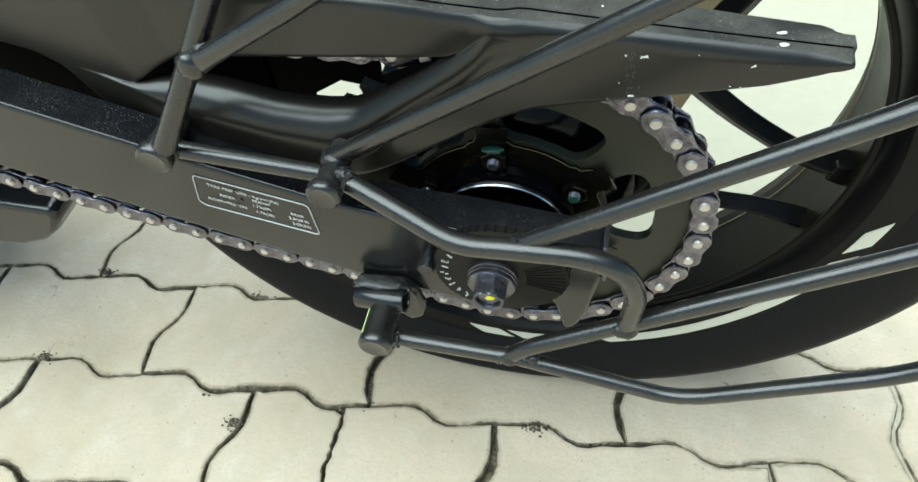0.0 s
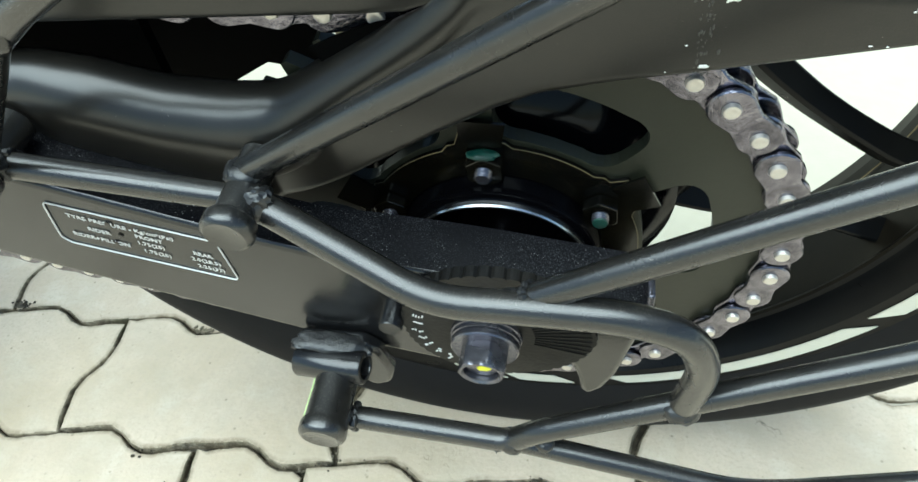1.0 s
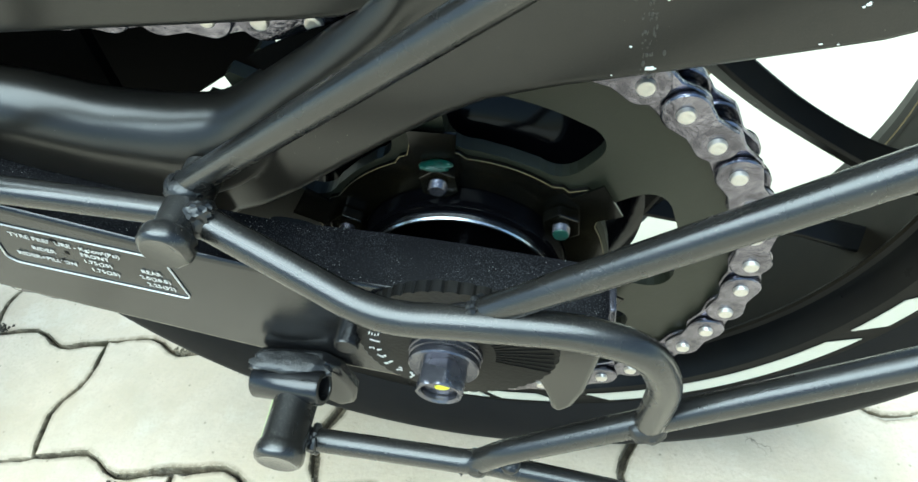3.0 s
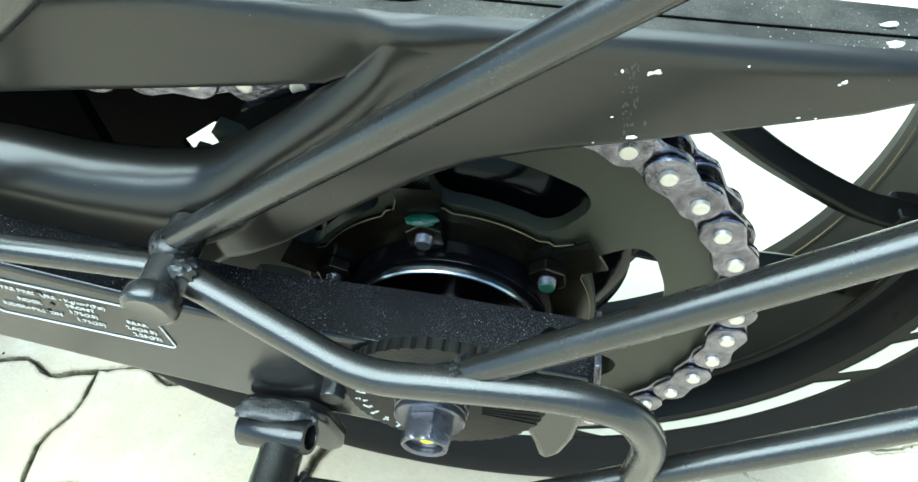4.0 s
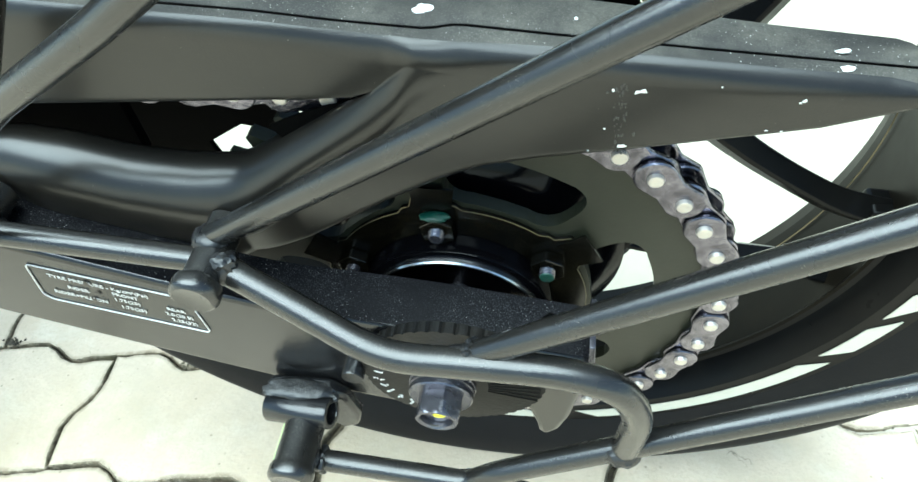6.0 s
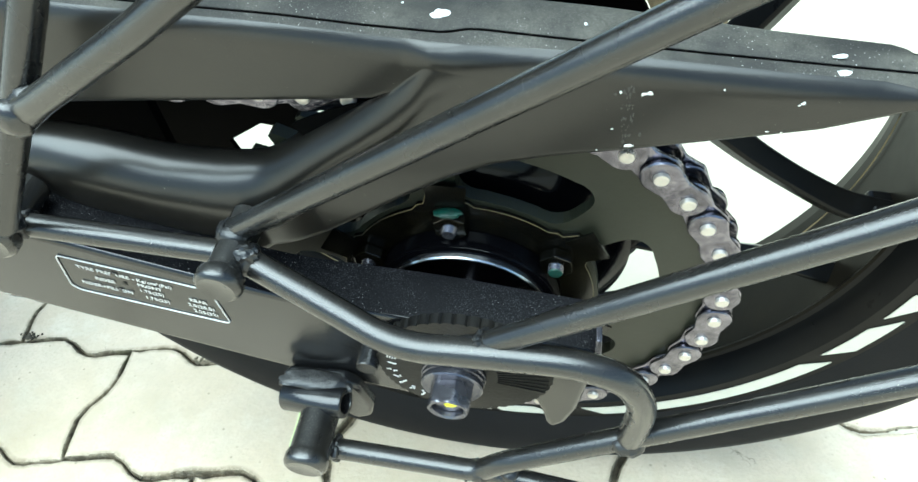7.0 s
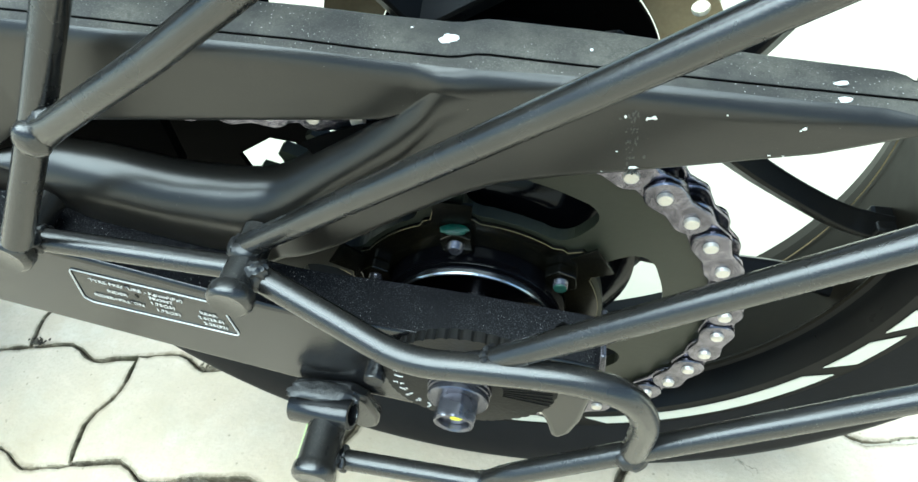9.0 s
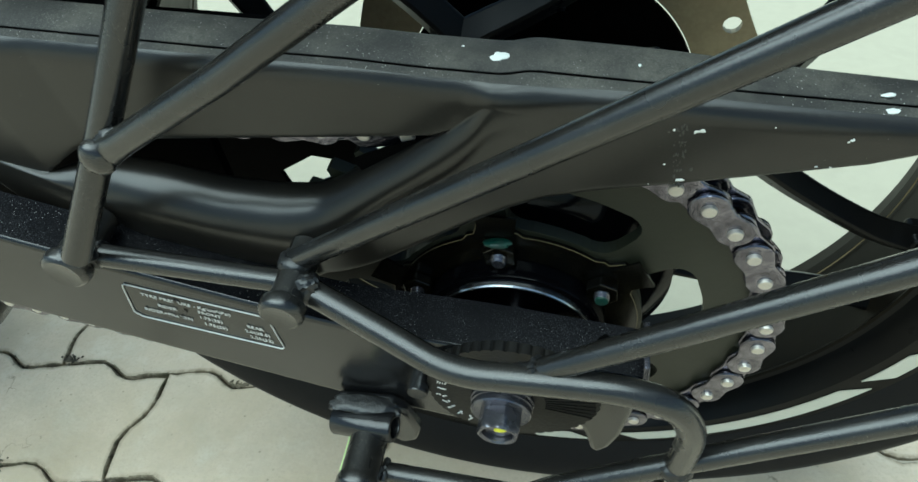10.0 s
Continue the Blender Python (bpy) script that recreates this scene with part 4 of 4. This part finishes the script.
bm = bmesh.new()
grid = []
for x in np.linspace(-0.36, 0.1455, 140):
    z = seam_z(x) + 0.0005
    far_y = 0.0165 - 0.0040 * max(0, (x - 0.05) / 0.09)
    if x > 0.137:
        far_y -= 0.010 * (x - 0.137) / 0.0085
    drop = 0.0016 * min(1, max(0, (x - 0.06) / 0.06))
    grid.append([bm.verts.new((x, y, zz)) for y, zz in ((-0.0006, z - 0.0040), (-0.0006, z - 0.0006), (-0.0001, z), (0.006, z + 0.0012 - drop * 0.5), (far_y - 0.003, z + 0.0012 - drop), (far_y - 0.001, z + 0.0004 - drop), (far_y, z - 0.0014), (far_y, z - 0.010))])
for a, b in zip(grid, grid[1:]):
    for j in range(7):
        bm.faces.new((a[j], b[j], b[j + 1], a[j + 1]))
bm.faces.new(grid[-1])
part("guard_top", bm, M_GUARD_TOP, guard, "dusty grey-black top strip of the guard", angle=50)
# thin black bar puts the dark of the seam's groove into colour
seam = sweep(bmesh.new(), [Vector((x, -0.0010, seam_z(x) + 0.0001)) for x in np.linspace(-0.36, 0.144, 120)], 0.00034, 8)
part("guard_seam", seam, M_CAVITY, guard, "thin black bar standing in for the shaded seam of the guard")

# added black plate puts the guard's inner shade over the sprocket
shade_outline = [polar(0.1120, a) for a in range(96, 119, 4)] + [polar(0.078, a) for a in range(116, 94, -4)]
part("inner_shield", prism(bmesh.new(), shade_outline, -0.0020, -0.0012), M_CAVITY, guard, "black plate standing in for the shade inside the guard", smooth=False)

SPOTS = [(0.0677, 0.1185, 1.6, 0.8), (0.0664, 0.1178, 0.7, 0.6), (0.1095, 0.1148, 1.1, 0.6), (0.1085, 0.1140, 0.6, 0.5), (0.1060, 0.1042, 0.8, 0.5), (0.0540, 0.0966, 0.8, 0.6), (0.0638, 0.0985, 2.0, 0.6), (0.0602, 0.1190, 0.7, 1.0), (0.0585, 0.1052, 0.6, 0.3), (0.0882, 0.1196, 0.4, 0.4), (0.1020, 0.1044, 0.9, 0.3)]
for k in range(60):
    x, z = wob.gauss(0.0628, 0.0014), 0.0955 + 0.026 * wob.random() ** (0.5 if k % 2 else 2.0)
    part("grime_speck", lump(bmesh.new(), (x, SIDE, z), (wob.uniform(0.12, 0.34) * MM, 0.0001, wob.uniform(0.2, 0.8) * MM), k, 0.8), M_GRIME, guard)
for i, (x, z, w, h) in enumerate(SPOTS):
    part("paint_fleck", lump(bmesh.new(), (x, SIDE - 0.0001, z), (w * (0.75 if w > 1 else 0.5) * MM, 0.00012, h * (0.8 if w > 1 else 0.55) * MM), i, 1.1), M_SPLASH, guard, "white paint fleck")
for i, (x, y, w, h) in enumerate(((0.1188, -0.0030, 1.9, 1.2), (0.1182, 0.0014, 1.8, 0.9), (0.0070, 0.0060, 4.2, 2.2), (-0.004, 0.0095, 0.6, 0.5), (0.050, 0.005, 0.5, 0.6))):
    lie = seam_z(x) + 0.0014 if y > -0.001 else edge_z(x) + 0.0008 + (y + 0.0085) / 0.0075 * (seam_z(x) - edge_z(x) - 0.0008)
    part("paint_fleck", lump(bmesh.new(), (x, y, lie), (w * MM, h * MM, 0.0005), 20 + i, 0.3), M_SPLASH, guard, "white paint fleck")

# saree guard: welded bars bolted to the arm
saree = new("saree_guard")
saree.parent = bike
tagged(saree, "black powder-coated welded rod side guard")
R = 0.0046


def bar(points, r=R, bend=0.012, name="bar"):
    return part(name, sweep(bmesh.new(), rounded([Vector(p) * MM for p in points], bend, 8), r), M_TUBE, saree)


bar([(-149, -42.5, 89.5), (-116, -27, 137), (-74, -8, 200), (-41, 8, 250)], 0.0052)
path = rounded([Vector(p) * MM for p in [(-123, -31, 127.5), (-117, -31.5, 130.7), (-110, -32, 134.3), (-60, -33, 160), (0, -34, 194), (90, -36, 245)]], 0.004, 4)
reach = [(p - path[0]).length for p in path]
pinch = [max(0.0, 1 - d / 0.020) for d in reach]
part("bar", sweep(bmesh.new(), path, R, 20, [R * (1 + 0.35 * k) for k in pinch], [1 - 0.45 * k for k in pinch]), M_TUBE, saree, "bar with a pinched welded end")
bar([(-156, -34, 81), (-74, -30, 62)])
bar([(-74, -26, 71), (100, -37, 178), (190, -42, 233)])
bar([(-70, -34, 66), (-38, -45, 55), (-12, -54, 45), (20, -55, 46), (48, -55.5, 45.5), (67, -56, 38), (73.5, -56.5, 19), (72, -57, 4), (69.5, -57.5, -11)], 0.0053, 0.013)
bar([(12, -52, 42), (150, -46, 124.5), (330, -38, 238)])
bar([(-62, -61.5, -38), (8, -63, -44), (20, -62, -33), (150, -48, 33), (330, -28, 124)], 0.0047, 0.006)
bar([(12, -62, -46), (95, -66, -64), (112, -66, -61), (200, -62, -20), (250, -58, 30)], 0.0045, 0.02)


def boss(name, c, y0, y1, r, rc):
    return part(name, lathe(bmesh.new(), [(r, y0), (r, y1 + 0.008), (rc - 0.0004, y1 + 0.0065), (rc, y1 + 0.0055), (rc, y1 + 0.0022), (rc - 0.0007, y1 + 0.0008), (rc - 0.0020, y1), (rc * 0.5, y1 + 0.0004), (0.001, y1 + 0.0006)], 32, axis_at=c), M_TUBE, saree, "black capped mounting boss")


boss("mount_boss", (-0.0730, 0.0675), -0.016, -0.050, 0.0066, 0.0087)
boss("mount_boss", (-0.1590, 0.0815), -0.016, -0.0455, 0.0072, 0.0092)
boss("mount_boss", (-0.0632, -0.0265), -0.040, -0.0768, 0.0086, 0.0096)
for i, (c, s) in enumerate((((-67, -36, 66), (5, 5.2, 6.0)), ((-73, -29, 72), (6.5, 4, 4)), ((-152, -34, 81), (4, 4, 5)), ((-153, -39, 87), (6.5, 5, 4)), 
                            ((14, -53, 45), (6.5, 5.0, 5.0)), ((69.5, -58, -9), (7.0, 6.0, 5.0)), ((-57, -63, -37), (3.5, 4.5, 4.5)), ((9, -63, -44), (5.5, 5.6, 5.4)), ((22, -63, -42), (4, 4, 3)))):
    part("weld", lump(bmesh.new(), [v * MM for v in c], [v * MM for v in s], i, 0.16), M_WELD, saree, "lumpy weld bead")


def bead(c, axis, r, thick, seed, start=0, end=360):
    """Rippled weld bead laid round a bar: centre and radius in millimetres, axis of the bar."""
    axis = Vector(axis).normalized()
    u = axis.cross(Vector((0, 1, 0.3))).normalized()
    v = axis.cross(u)
    n = 40
    pts, radii = [], []
    for k in range(n + 1):
        a = radians(start + (end - start) * k / n)
        wave_k = noise.noise(Vector((k * 0.45, seed * 3.7, 0)))
        pts.append((Vector(c) + (u * math.cos(a) + v * math.sin(a)) * (r + 0.5 * wave_k) + axis * 0.9 * noise.noise(Vector((k * 0.3, seed * 1.9, 4)))) * MM)
        radii.append(thick * MM * 0.75 * (1 + 0.07 * math.sin(k * 1.9) + 0.7 * wave_k))
    return part("weld", sweep(bmesh.new(), pts, thick * MM, 8, radii), M_WELD, saree)


bead((-67.5, -35, 65.5), (32, -11, -11), 5.0, 1.7, 1)
bead((-74.5, -27, 70.5), (174, -11, 107), 4.6, 1.6, 2)
bead((-79.5, -31, 63.5), (82, 4, -19), 4.4, 1.3, 3)
bead((-150.5, -33.5, 80), (82, 4, -19), 4.4, 1.6, 4)
bead((-152, -39, 87), (33, 15, 48), 5.2, 1.6, 5)
bead((19.8, -51.9, 46.6), (138, 6, 82), 4.7, 1.7, 7)
bead((-55.5, -61.8, -38.5), (70, -1.5, -6), 4.8, 1.8, 9)
part("pinched_end", lump(bmesh.new(), (-0.1185, -0.0335, 0.1305), (0.0058, 0.0046, 0.0068), 61, 0.16), M_TUBE, saree)
for i, (c, s) in enumerate((((-111.5, -30, 137.5), (4.6, 3.6, 2.6)), ((-115, -30.5, 135), (2.6, 3.6, 3.0)), ((-66, -36, 70), (5, 3.5, 4)), ((18, -53, 46), (5, 4, 3.5)), ((12, -54, 43), (4, 3.5, 4)),
                            ((-55, -62, -39), (3.5, 4.5, 4.8)), ((3, -63, -45), (3, 4.5, 5)))):
    part("weld", lump(bmesh.new(), [v * MM for v in c], [v * MM for v in s], 70 + i, 0.3), M_WELD, saree)

bm = sweep(bmesh.new(), [Vector((-0.0722, -0.0460, -0.0255)), Vector((-0.0726, -0.0600, -0.0268)), Vector((-0.0728, -0.0700, -0.0272))], 0.0006, 6)
part("tape_edge", bm, M_TAPE_GREEN, saree, "pale green tape edge beside the lower boss")

# clamp under the arm that carries the lower boss
A, B = Vector((-0.0805, -0.0452, -0.0232)), Vector((-0.0525, -0.0475, -0.0212))
axis = (B - A).normalized()
bm = bmesh.new()
turn = axis.to_track_quat("Z", "Y").to_matrix().to_4x4()
rings = []
for r, s in ((0.0046, 0.0), (0.0064, 0.0), (0.0068, 0.0006), (0.0068, 0.0294), (0.0064, 0.0300), (0.0048, 0.0300), (0.0046, 0.0294)):
    rings.append([bm.verts.new(Matrix.Translation(A) @ turn @ Vector((r * math.cos(a), r * math.sin(a), s))) for a in [2 * math.pi * k / 28 for k in range(28)]])
for p, q in zip(rings, rings[1:] + rings[:1]):
    for k in range(28):
        bm.faces.new((p[k], p[(k + 1) % 28], q[(k + 1) % 28], q[k]))
clamp = part("stand_clamp", bm, M_ARM, bike, "black hollow clamp tube welded under the arm")
# black plug inside the tube gives its bore a painted dark
part("tube_bore", sweep(bmesh.new(), [A + axis * 0.009, A + axis * 0.014], 0.0045, 20), M_CAVITY, clamp)
bm = prism(bmesh.new(), [(-0.081, -0.016), (-0.053, -0.016), (-0.0470, -0.022), (-0.0445, -0.040), (-0.0480, -0.051), (-0.056, -0.055), (-0.062, -0.048), (-0.081, -0.026)], -0.0400, -0.0330)
part("clamp_plate", bm, M_ARM, clamp, bevel=0.0022, rounds=3)
weld = part("weld", lump(bmesh.new(), (0, 0, 0), (0.0150, 0.0050, 0.0022), 44, 0.25), M_WELD, clamp, "uneven weld bead under the arm")
weld.matrix_local = pose(-0.0665, -0.0400, -0.0158, 0, 5, 0)
for k, (x, z) in enumerate(((-79, -17.5), (-73, -16.8), (-66, -17.2), (-59, -17.6), (-53.5, -19.5))):
    part("weld", lump(bmesh.new(), (x * MM, -0.0410, z * MM), (0.0046, 0.0030, 0.0021), 90 + k, 0.35), M_WELD, clamp)
